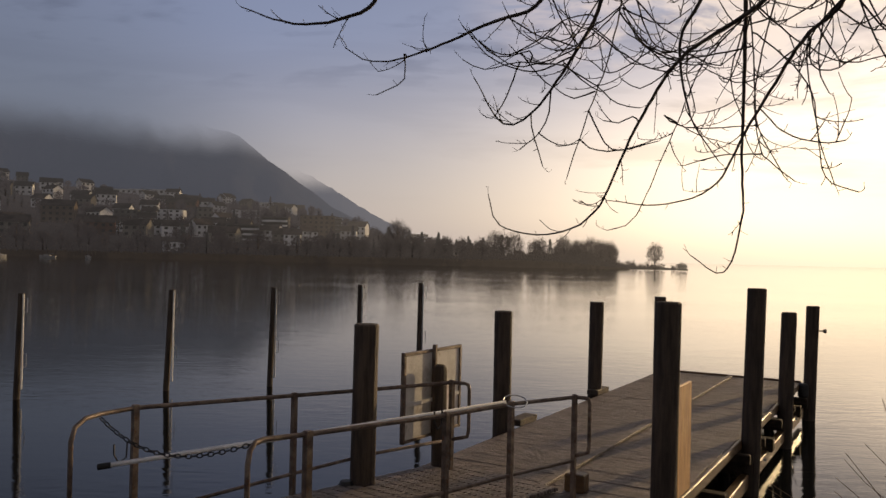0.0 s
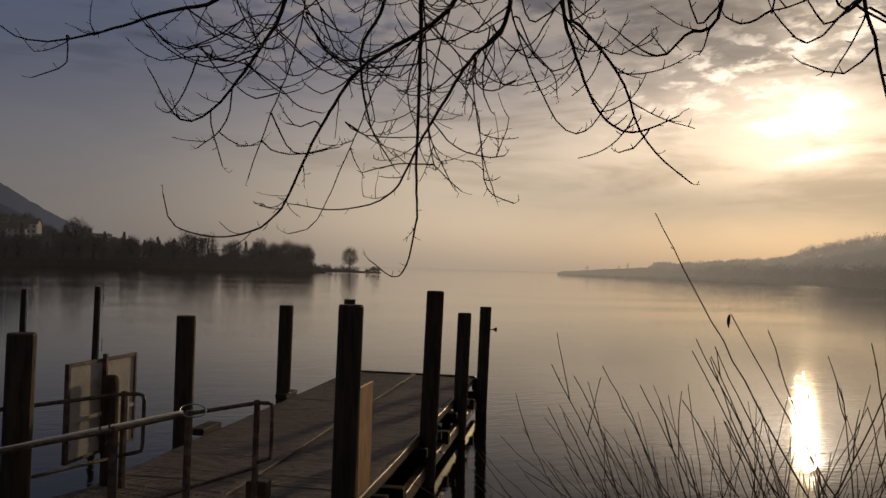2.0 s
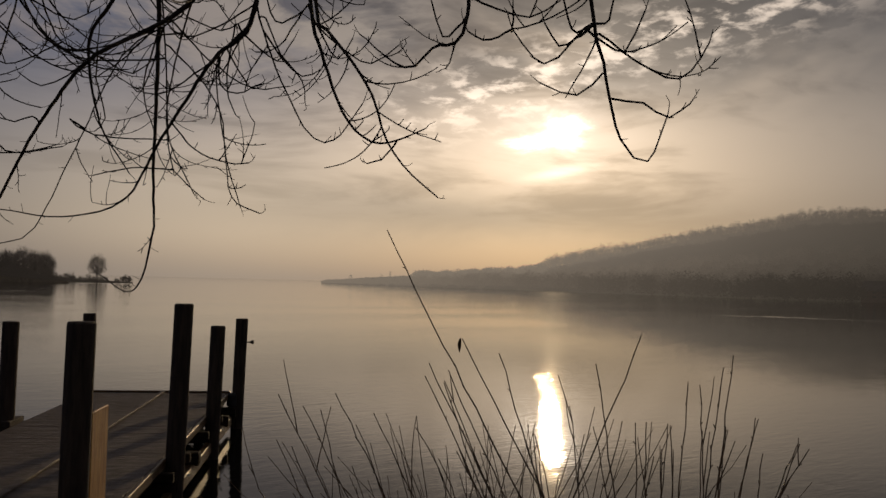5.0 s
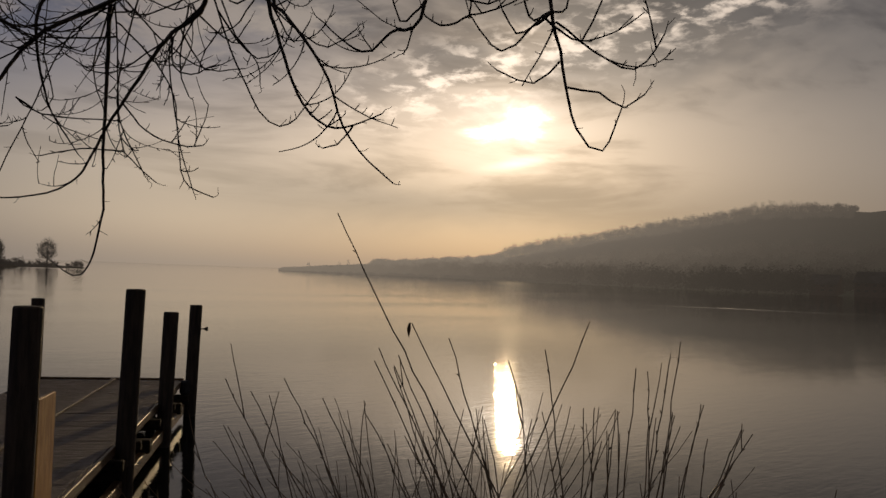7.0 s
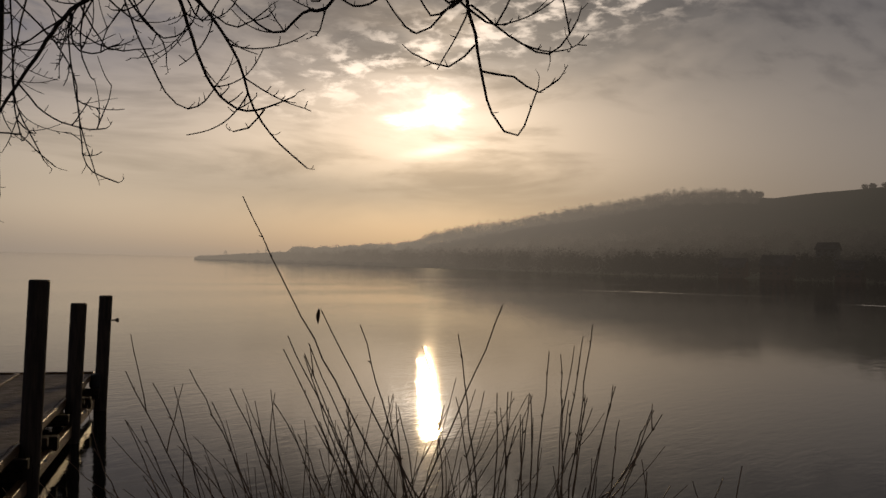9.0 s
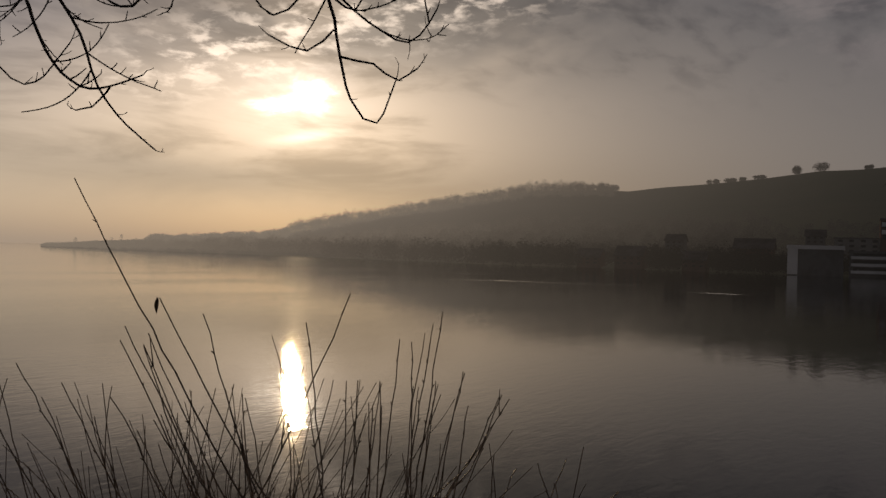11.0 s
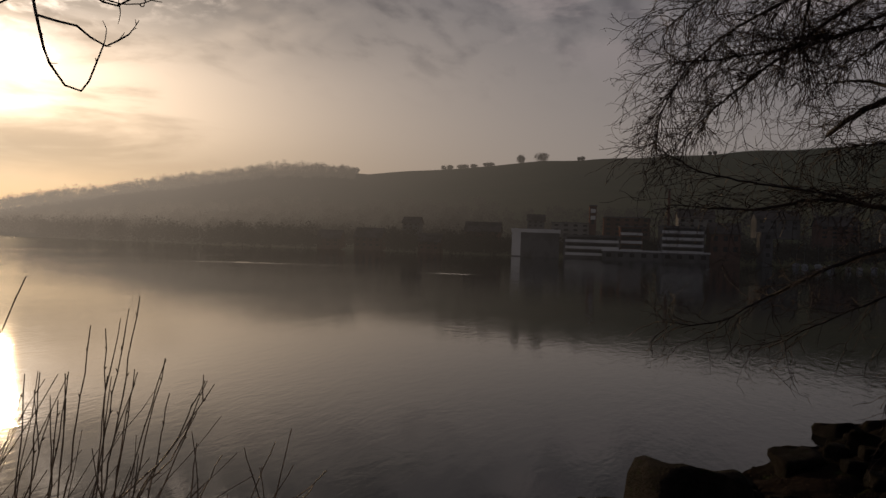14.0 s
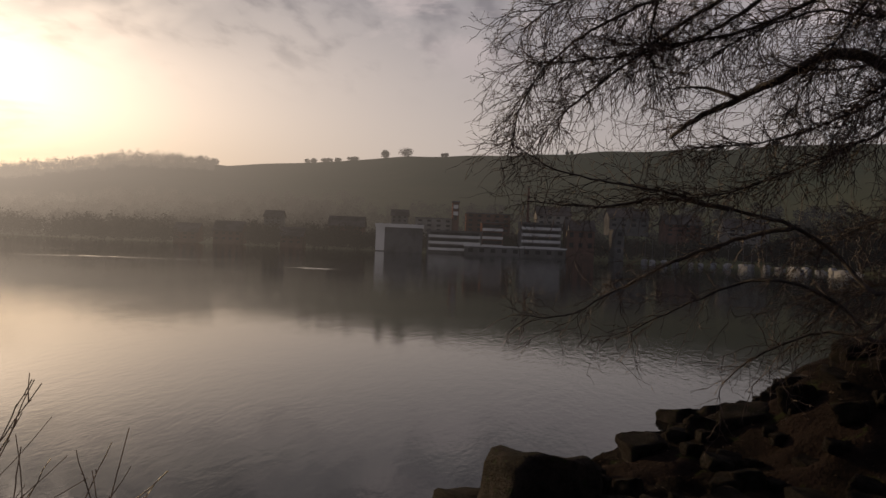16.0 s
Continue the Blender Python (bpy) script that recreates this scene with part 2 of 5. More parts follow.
M_DRYLEAF = material("withered_leaf", (0.07, 0.04, 0.02), (0.16, 0.10, 0.05), 0.8, 30, 90, 0.3)
# stone and earth colours are lowered to hold the shade under the trees
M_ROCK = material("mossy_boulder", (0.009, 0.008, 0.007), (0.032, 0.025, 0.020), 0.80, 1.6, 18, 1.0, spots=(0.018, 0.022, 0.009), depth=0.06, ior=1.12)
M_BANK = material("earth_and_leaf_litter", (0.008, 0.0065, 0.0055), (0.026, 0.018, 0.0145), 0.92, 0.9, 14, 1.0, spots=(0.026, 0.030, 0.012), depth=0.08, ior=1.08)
M_GRASS = material("dry_grass_blades", (0.10, 0.085, 0.045), (0.24, 0.19, 0.10), 0.8, 4, 40, 0.1)


def water_material():
    m = bpy.data.materials.new("lake_water")
    m.use_nodes = True
    k = Nodes(m.node_tree)
    co = k.add("ShaderNodeTexCoord").outputs["Object"]
    # slow swell, wind ripples in patches, tiny capillary waves
    a = k.noise(k.add("ShaderNodeMapping", ins={"Vector": co, "Rotation": (0, 0, radians(-45)), "Scale": (0.35, 1.0, 1.0)}), 0.55, 3.0, 0.5)
    b = k.noise(k.add("ShaderNodeMapping", ins={"Vector": co, "Rotation": (0, 0, radians(-40)), "Scale": (0.6, 1.8, 1.0)}), 2.2, 3.0, 0.5, 0.4)
    c = k.noise(k.add("ShaderNodeMapping", ins={"Vector": co, "Rotation": (0, 0, radians(-52)), "Scale": (0.7, 1.5, 1.0)}), 6.5, 2.0, 0.5)
    patch = k.span(k.noise(k.add("ShaderNodeMapping", ins={"Vector": co, "Rotation": (0, 0, radians(-45)), "Scale": (0.35, 1.0, 1.0)}), 0.06, 3.0, 0.5, 0.5), 0.40, 0.62, 0.50, 1.0)
    h = k.math("ADD", k.math("MULTIPLY", a, 0.60), k.math("MULTIPLY", patch, k.math("ADD", k.math("MULTIPLY", b, 0.72), k.math("MULTIPLY", c, 0.30))))
    rel = k.add("ShaderNodeBump", ins={"Strength": 1.0, "Distance": 0.010, "Height": h})
    s = k.add("ShaderNodeBsdfPrincipled", ins={"Base Color": rgb(0.007, 0.008, 0.008), "Roughness": 0.038, "IOR": 1.333, "Specular IOR Level": 0.32, "Normal": rel.outputs[0]})
    k.add("ShaderNodeOutputMaterial", ins={0: s.outputs[0]})
    return m


M_WATER = water_material()


def painted_haze_material(name, a, b, reach, scale, lost=None, dim=(0.027, 0.0255, 0.025), lit=(0.52, 0.425, 0.325), east=0.0, fall=1.5):
    """Far backdrop land and buildings: own diffuse colour, giving way with true distance to haze painted in as
    emission.
    """
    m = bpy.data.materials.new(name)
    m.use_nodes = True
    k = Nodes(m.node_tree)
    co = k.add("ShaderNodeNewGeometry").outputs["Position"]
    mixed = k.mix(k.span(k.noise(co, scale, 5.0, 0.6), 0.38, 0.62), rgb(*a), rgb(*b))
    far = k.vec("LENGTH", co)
    if east:   # extra painted haze towards the east, to flatten the white walls
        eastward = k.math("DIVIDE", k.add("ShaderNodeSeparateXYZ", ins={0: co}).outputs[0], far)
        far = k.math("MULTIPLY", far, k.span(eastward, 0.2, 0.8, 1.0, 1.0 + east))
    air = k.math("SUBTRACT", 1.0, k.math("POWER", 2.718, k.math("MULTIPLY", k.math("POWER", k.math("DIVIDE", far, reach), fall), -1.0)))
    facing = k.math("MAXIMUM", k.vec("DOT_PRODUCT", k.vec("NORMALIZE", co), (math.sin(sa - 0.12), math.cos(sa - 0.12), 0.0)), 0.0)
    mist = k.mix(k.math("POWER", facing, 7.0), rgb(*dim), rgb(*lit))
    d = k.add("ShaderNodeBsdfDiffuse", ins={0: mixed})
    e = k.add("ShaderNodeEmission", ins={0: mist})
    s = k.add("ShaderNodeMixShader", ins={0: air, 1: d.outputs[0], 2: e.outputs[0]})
    # the upper flank turns transparent with height, in place of cloud before it
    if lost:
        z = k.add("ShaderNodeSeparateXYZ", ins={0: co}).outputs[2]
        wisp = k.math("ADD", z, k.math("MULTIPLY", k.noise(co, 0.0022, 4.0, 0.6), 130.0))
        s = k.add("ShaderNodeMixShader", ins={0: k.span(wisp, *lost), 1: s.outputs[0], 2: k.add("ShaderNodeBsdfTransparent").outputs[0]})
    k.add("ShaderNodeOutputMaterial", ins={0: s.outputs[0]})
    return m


# dim and lit: painted haze colours away from and towards the sun
M_HILL = painted_haze_material("misty_fields", (0.070, 0.095, 0.040), (0.13, 0.130, 0.062), 600.0, 0.006, dim=(0.033, 0.032, 0.028), lit=(0.50, 0.41, 0.32))
M_HILLWOOD = painted_haze_material("misty_woods", (0.020, 0.018, 0.013), (0.046, 0.037, 0.027), 540.0, 0.02, fall=2.2)
M_MOUNTAIN = painted_haze_material("mountain_in_cloud", (0.03, 0.035, 0.04), (0.05, 0.05, 0.055), 4200.0, 0.003, lost=(345.0, 500.0), dim=(0.108, 0.118, 0.152))


# trees, ground, walls, glass and hulls glow faintly: haze painted into each surface
M_FARTREE = painted_haze_material("far_bare_crowns", (0.026, 0.019, 0.014), (0.062, 0.045, 0.033), 760.0, 0.08, dim=(0.058, 0.052, 0.054), lit=(0.27, 0.215, 0.16))
M_CONIFER = painted_haze_material("far_conifer_needles", (0.014, 0.020, 0.013), (0.034, 0.042, 0.027), 760.0, 0.08, dim=(0.058, 0.052, 0.054), lit=(0.27, 0.215, 0.16))
M_LAND = painted_haze_material("village_slope_ground", (0.020, 0.019, 0.013), (0.042, 0.036, 0.025), 760.0, 0.02, dim=(0.058, 0.052, 0.054), lit=(0.27, 0.215, 0.16))
M_REED = painted_haze_material("winter_reed_belt", (0.070, 0.048, 0.028), (0.15, 0.11, 0.066), 760.0, 0.06, dim=(0.040, 0.036, 0.036), lit=(0.27, 0.215, 0.16))
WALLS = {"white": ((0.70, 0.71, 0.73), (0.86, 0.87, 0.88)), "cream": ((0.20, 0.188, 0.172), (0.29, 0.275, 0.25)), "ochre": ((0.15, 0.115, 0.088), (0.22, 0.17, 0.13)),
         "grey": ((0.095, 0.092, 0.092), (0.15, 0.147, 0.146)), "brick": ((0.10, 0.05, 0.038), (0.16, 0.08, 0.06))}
M_WALL = {k: painted_haze_material("far_" + k + "_wall", *c, 950.0 if k == "white" else 560.0, 0.15, dim=(0.027, 0.0255, 0.025), east=1.5 if k == "white" else 0.0, fall=1.5 if k == "white" else 2.2) for k, c in WALLS.items()}
M_ROOF = painted_haze_material("far_roof_tiles", (0.060, 0.052, 0.048), (0.125, 0.105, 0.098), 560.0, 0.15, dim=(0.025, 0.0235, 0.0235), fall=2.2)
M_FARGLASS = painted_haze_material("far_window_glass", (0.020, 0.022, 0.025), (0.040, 0.042, 0.046), 560.0, 0.3, dim=(0.025, 0.0235, 0.0235), fall=2.2)
M_BOAT = painted_haze_material("far_white_hull", (0.28, 0.28, 0.28), (0.42, 0.42, 0.41), 800.0, 0.3, dim=(0.024, 0.023, 0.025))


# ---- mesh helpers ----
class Shape:
    """Collects vertices and faces for one mesh."""

    def __init__(self):
        self.v, self.f = [], []

    def box(self, size, m=Matrix(), bevel=0.0):
        x, y, z = (s / 2 for s in size)
        o = len(self.v)
        if bevel:
            b = bevel
            for sz in (-1, 1):
                for inset, zz in ((0, z - b), (b, z)) if sz > 0 else ((b, z), (0, z - b)):
                    for sx, sy in ((-1, -1), (1, -1), (1, 1), (-1, 1)):
                        self.v.append(m @ Vector((sx * (x - inset), sy * (y - inset), sz * zz)))
            self.f.append((o + 3, o + 2, o + 1, o))
            for r in range(3):
                for i in range(4):
                    j = (i + 1) % 4
                    self.f.append((o + 4 * r + i, o + 4 * r + j, o + 4 * r + 4 + j, o + 4 * r + 4 + i))
            self.f.append((o + 12, o + 13, o + 14, o + 15))
            return self
        for sz in (-1, 1):
            for sx, sy in ((-1, -1), (1, -1), (1, 1), (-1, 1)):
                self.v.append(m @ Vector((sx * x, sy * y, sz * z)))
        for q in ((3, 2, 1, 0), (4, 5, 6, 7), (0, 1, 5, 4), (1, 2, 6, 5), (2, 3, 7, 6), (3, 0, 4, 7)):
            self.f.append(tuple(o + i for i in q))
        return self

    def tube(self, points, radii, sides=8, caps=True):
        points = [Vector(p) for p in points]
        if not isinstance(radii, (list, tuple)):
            radii = [radii] * len(points)
        o, side = len(self.v), None
        for i, p in enumerate(points):
            ahead = (points[min(i + 1, len(points) - 1)] - points[max(i - 1, 0)]).normalized()
            if side is None:
                side = ahead.orthogonal().normalized()
            side = (side - ahead * side.dot(ahead)).normalized()
            other = ahead.cross(side)
            for j in range(sides):
                a = 2 * math.pi * j / sides
                self.v.append(p + (side * math.cos(a) + other * math.sin(a)) * radii[i])
        for i in range(len(points) - 1):
            for j in range(sides):
                k = (j + 1) % sides
                self.f.append((o + i * sides + j, o + i * sides + k, o + (i + 1) * sides + k, o + (i + 1) * sides + j))
        if caps:
            self.f.append(tuple(o + j for j in reversed(range(sides))))
            self.f.append(tuple(o + (len(points) - 1) * sides + j for j in range(sides)))
        return self

    def mesh(self, name, mat, smooth=False):
        me = bpy.data.meshes.new(name)
        me.from_pydata([tuple(p) for p in self.v], [], self.f)
        me.materials.append(mat)
        if smooth:
            me.polygons.foreach_set("use_smooth", [True] * len(me.polygons))
        me.update()
        return me


def part(name, shape, mat, parent, label="", smooth=False):
    """Links a shape as one mesh object under a thing or a part."""
    ob = new(name, shape.mesh(name, mat, smooth))
    ob.parent = parent
    return tagged(ob, label)


def thing(name, label, category, group="", at=None, kind=""):
    ob = new(name)
    ob.empty_display_size = 0.2
    if at is not None:
        ob.matrix_world = at
    return tagged(ob, label, category, group, kind)


def curve(points, step=0.05):
    """A smooth line through the points."""
    p = [Vector(q) for q in points]
    p = [p[0] * 2 - p[1]] + p + [p[-1] * 2 - p[-2]]
    out = []
    for i in range(1, len(p) - 2):
        k = max(2, int((p[i + 1] - p[i]).length / step))
        for j in range(k):
            t = j / k
            out.append(0.5 * (2 * p[i] + (p[i + 1] - p[i - 1]) * t + (2 * p[i - 1] - 5 * p[i] + 4 * p[i + 1] - p[i + 2]) * t * t
                              + (3 * p[i] - p[i - 1] - 3 * p[i + 1] + p[i + 2]) * t ** 3))
    return out + [p[-2]]


# ---- lake and shores ----
water = Shape()
for i in range(41):
    for j in range(41):
        water.v.append(Vector(((i / 20 - 1) ** 3 * 4800, (j / 20 - 1) ** 3 * 4800, 0)))
for i in range(40):
    for j in range(40):
        water.f.append((i * 41 + j, i * 41 + 41 + j, i * 41 + 42 + j, i * 41 + j + 1))
tagged(new("water", water.mesh("water", M_WATER)), "calm grey lake water with soft ripples mirroring the sky", "lake", kind="structure")

SHORE = [(-60, 4), (-10, 5.5), (-4, 6.0), (0, 5.6), (4, 4.6), (7, 2.6), (9.0, 1.3), (11.4, 0.6), (13.2, -0.8), (15.4, -2.6), (19, -4.6), (27, -8), (42, -16.5), (90, -45)]


def shore_distance(x, y):
    """Metres inland from the near shore line, negative over the water."""
    best, side = 1e9, 1
    for (ax, ay), (bx, by) in zip(SHORE, SHORE[1:]):
        dx, dy = bx - ax, by - ay
        t = min(1, max(0, ((x - ax) * dx + (y - ay) * dy) / (dx * dx + dy * dy)))
        d = math.hypot(x - ax - t * dx, y - ay - t * dy)
        if d < best:
            best, side = d, 1 if (dx * (y - ay) - dy * (x - ax)) < 0 else -1
    return best * side


def bank_height(x, y):
    d = shore_distance(x, y)
    z = 1.75 * (1 - math.exp(-max(d, 0) * 0.42)) + min(d, 0) * 0.5
    s = max(0, min(1, (x - 6.8) / 2.4))
    s = s * s * (3 - 2 * s)
    if d > 0:   # beyond the shrub the shore is a low stony shelf under a steep mound
        z = z * (1 - s) + s * (0.66 * (1 - math.exp(-1.1 * d)) + 1.85 * math.exp(-((x - 11.6) ** 2 * 0.16 + (y + 5.4) ** 2 * 0.19)))
    if d > 0.3:
        z += (0.10 if x < 8 else 0.22) * noise.noise(Vector((x * 0.9, y * 0.9, 3))) + (0.05 if x < 8 else 0.17) * noise.noise(Vector((x * 2.3, y * 2.3, 8))) + (0.0 if x < 8 else 0.07) * noise.noise(Vector((x * 6.1, y * 6.1, 5)))
    return z


bank = Shape()
bx = [-60 + i * 2.5 for i in range(21)] + [-8.5 + i * 0.4 for i in range(40)] + [7.5 + i * 0.13 for i in range(70)] + [16.7 + i * 0.4 for i in range(27)] + [27.5 + i * 3 for i in range(20)]
by = [-60 + i * 3 for i in range(15)] + [-16.5 + i * 0.5 for i in range(18)] + [-7.5 + i * 0.13 for i in range(68)] + [1.4 + i * 0.4 for i in range(18)]
for x in bx:
    for y in by:
        bank.v.append(Vector((x, y, max(-1.5, bank_height(x, y)))))
for i in range(len(bx) - 1):
    for j in range(len(by) - 1):
        o = i * len(by) + j
        if max(bank.v[k].z for k in (o, o + 1, o + len(by), o + len(by) + 1)) > -1.4:
            bank.f.append((o, o + len(by), o + len(by) + 1, o + 1))
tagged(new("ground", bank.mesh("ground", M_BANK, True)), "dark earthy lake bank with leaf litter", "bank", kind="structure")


def lerp_table(table, a):
    for (a0, v0), (a1, v1) in zip(table, table[1:]):
        if a <= a1:
            t = max(0, (a - a0) / (a1 - a0))
            return v0 + (v1 - v0) * t
    return table[-1][1]


def polar(az, r, z):
    return Vector((math.sin(radians(az)) * r, math.cos(radians(az)) * r, z))


RIGHT_SHORE = [(29.5, 820), (33, 700), (40, 540), (50, 400), (60, 330), (72, 312), (83, 302), (95, 300), (104, 270), (115, 210), (150, 150)]
RIGHT_SKY = [(29.5, 0.1), (33, 0.35), (43, 0.75), (49, 2.2), (56.6, 3.6), (61, 4.4), (66, 4.85), (68, 4.65), (75, 5.35), (80, 6.0), (95, 6.75), (109, 7.3), (150, 7.8)]


def right_land(az, t):
    """Height and distance on the far side hill; t runs from its shore to its crest."""
    r0 = lerp_table(RIGHT_SHORE, az)
    r1 = r0 + 650 * min(1, max(0.12, (az - 30) / 25))
    tip = min(1.0, max(0.0, (az - 29.5) / 7.0))
    crest = math.tan(radians(lerp_table(RIGHT_SKY, az))) * r1 + 3 * tip
    low = (0.3 + 1.7 * tip) * min(1, t * 30)
    s = max(0, (t - 0.10) / 0.90)
    h = low + (crest - low) * (s * s * (3 - 2 * s) * 0.45 + s * 0.55)
    h += 4 * s * noise.noise(Vector((az * 0.25, t * 5, 1)))
    return r0 + (r1 - r0) * t, h


hill = Shape()
NA, NT = 150, 26
for i in range(NA + 1):
    az = 29.5 + (150 - 29.5) * i / NA
    for j in range(NT + 1):
        if j < NT:
            r, h = right_land(az, j / (NT - 1))
        else:
            r, h = right_land(az, 1)
            r, h = r + 300, h - 60
        hill.v.append(polar(az, r, h - (1.0 if j == 0 else 0)))
for i in range(NA):
    for j in range(NT):
        o = i * (NT + 1) + j
        hill.f.append((o, o + NT + 1, o + NT + 2, o + 1))
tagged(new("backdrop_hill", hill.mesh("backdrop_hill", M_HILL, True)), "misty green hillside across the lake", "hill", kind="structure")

LEFT_SLOPE = [(-60, 5.4), (-28, 4.4), (-20, 3.9), (-12, 3.4), (-7, 2.5), (-3, 1.4), (3, 0.5), (12, 0.35), (18, 0.2)]


def left_land(az, t):
    r0 = 330 / max(0.5, math.cos(radians(az))) if az < 12.6 else 338 + (az - 12.6) * 6
    deep = 420 if az < 8 else 420 + (az - 8) * -40
    r = r0 + max(22, deep) * t
    top = math.tan(radians(lerp_table(LEFT_SLOPE, az))) * (r0 + deep)
    thin = 1.0 if az < 11 else max(0.12, 1 - (az - 11) * 0.32)   # the point runs out low and flat
    return r, thin * (0.9 * min(1, t * 40) + top * t ** 1.1)


land = Shape()
for i in range(101):
    az = -62 + (17.3 + 62) * i / 100
    for j in range(13):
        r, h = left_land(az, j / 11 if j < 12 else 1)
        land.v.append(polar(az, r + (200 if j == 12 else 0), h - (1 if j == 0 else 0) - (30 if j == 12 else 0)))
for i in range(100):
    for j in range(12):
        o = i * 13 + j
        land.f.append((o, o + 13, o + 14, o + 1))
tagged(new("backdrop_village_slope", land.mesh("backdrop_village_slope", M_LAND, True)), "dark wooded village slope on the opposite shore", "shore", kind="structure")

RIDGE = [(-75, 11.0), (-28, 12.2), (-20, 10.4), (-15.5, 8.5), (-13.4, 7.9), (-11.3, 6.3), (-8.6, 4.5), (-7.1, 3.4), (-5.1, 2.4), (-2.9, 1.4), (2, 0.4)]
RIDGE_2 = [(-20, 7.4), (-10.5, 6.3), (-8.5, 5.4), (-6.4, 4.2), (-4, 2.8), (-1, 1.4), (5, 0.2)]
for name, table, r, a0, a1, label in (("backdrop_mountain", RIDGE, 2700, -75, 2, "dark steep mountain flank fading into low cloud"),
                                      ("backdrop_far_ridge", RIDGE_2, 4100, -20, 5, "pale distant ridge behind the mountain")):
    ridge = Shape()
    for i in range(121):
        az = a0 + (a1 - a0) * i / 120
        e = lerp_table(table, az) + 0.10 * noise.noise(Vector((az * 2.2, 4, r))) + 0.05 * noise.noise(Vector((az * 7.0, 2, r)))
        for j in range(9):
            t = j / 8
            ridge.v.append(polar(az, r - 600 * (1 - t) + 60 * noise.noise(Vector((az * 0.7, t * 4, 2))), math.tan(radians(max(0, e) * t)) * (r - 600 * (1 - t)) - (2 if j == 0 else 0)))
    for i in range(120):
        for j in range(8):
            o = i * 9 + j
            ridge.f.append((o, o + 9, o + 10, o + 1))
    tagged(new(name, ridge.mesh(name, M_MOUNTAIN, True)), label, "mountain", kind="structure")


# ---- jetty ----
def J(u, v, z):
    """A place on the jetty: metres along it, across it and up."""
    return Vector((0.51 * u + 0.86 * v, 0.86 * u - 0.51 * v, z))


TURN_J = Matrix(((0.86, 0.51, 0, 0), (-0.51, 0.86, 0, 0), (0, 0, 1, 0), (0, 0, 0, 1)))  # x across, y along


def jbox(shape, u, v, z, du, dv, dz, bevel=0.0):
    return shape.box((dv, du, dz), Matrix.Translation(J(u, v, z)) @ TURN_J, bevel)


jetty = thing("jetty", "weathered wooden boat jetty with plank deck over the lake", "jetty")
U0, U1, V0, V1, DECK = 6.1, 19.05, -5.07, -2.16, 0.80
for v, w in ((-4.95, 0.18), (-3.6, 0.16), (-2.30, 0.20)):
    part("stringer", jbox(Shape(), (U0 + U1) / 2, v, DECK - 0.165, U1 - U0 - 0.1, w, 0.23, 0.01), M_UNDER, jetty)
part("edge_beam", jbox(Shape(), (U0 + U1) / 2, V1 + 0.03, DECK - 0.075, U1 - U0, 0.06, 0.13, 0.012), M_BEAM, jetty, "wet edge beam catching the sun")
part("edge_beam", jbox(Shape(), (U0 + U1) / 2, V0 - 0.03, DECK - 0.075, U1 - U0, 0.06, 0.12, 0.012), M_BEAM, jetty)
part("end_beam", jbox(Shape(), U1 + 0.05, (V0 + V1) / 2, DECK - 0.06, 0.10, V1 - V0 + 0.16, 0.18, 0.012), M_BEAM, jetty)
for u in (8.4, 10.3, 12.3, 14.1, 16.0, 17.7, 18.8):
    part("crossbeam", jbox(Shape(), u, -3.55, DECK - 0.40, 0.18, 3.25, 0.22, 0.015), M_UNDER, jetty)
for u in (9.3, 11.9, 13.2, 15.0, 16.7):
    part("bracket", jbox(Shape(), u, -2.05, DECK - 0.20, 0.11, 0.26, 0.14, 0.012), M_UNDER, jetty)
# walers use the sun-tinted timber for gold glints low on the jetty
for v in (-2.05, -4.98):
    part("waler", jbox(Shape(), 13.4, v, 0.22, 10.6, 0.12, 0.20, 0.012), M_BEAM, jetty)
for u in (9.0, 11.3, 13.6, 15.9, 18.2):
    for v in (-4.6, -2.6):
        part("support_post", Shape().tube([J(u, v, -1.2), J(u, v, DECK - 0.28)], 0.10, 10), M_PILE, jetty)
    brace = Shape().box((0.06, 2.35, 0.13), Matrix.Translation(J(u + 0.1, -3.6, 0.22)) @ TURN_J @ pose(0, 0, 0, 0, 0, 90) @ pose(0, 0, 0, 9, 0, 0))
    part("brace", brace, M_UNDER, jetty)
for u in (11.35, 14.85):
    part("side_cleat", jbox(Shape(), u + 0.25, -5.25, DECK + 0.02, 0.62, 0.22, 0.10, 0.012), M_PILE, jetty)
part("batten", jbox(Shape(), (U0 + U1) / 2 + 0.6, -3.52, DECK + 0.022, U1 - U0 - 1.4, 0.10, 0.035, 0.008), M_DECK, jetty, "long raised batten")
part("fender_board", jbox(Shape(), 9.0, -2.155, 1.23, 0.56, 0.04, 1.52, 0.008), M_BOARD, jetty, "golden sunlit upright fender board")
bump_roll = Shape().tube([J(18.95, -2.03, 0.50), J(18.95, -2.03, 0.54), J(18.95, -2.03, 0.76), J(18.95, -2.03, 0.80)], [0.08, 0.11, 0.11, 0.08], 14)
part("bumper", bump_roll, M_BLACK, jetty, "round black rubber bumper")

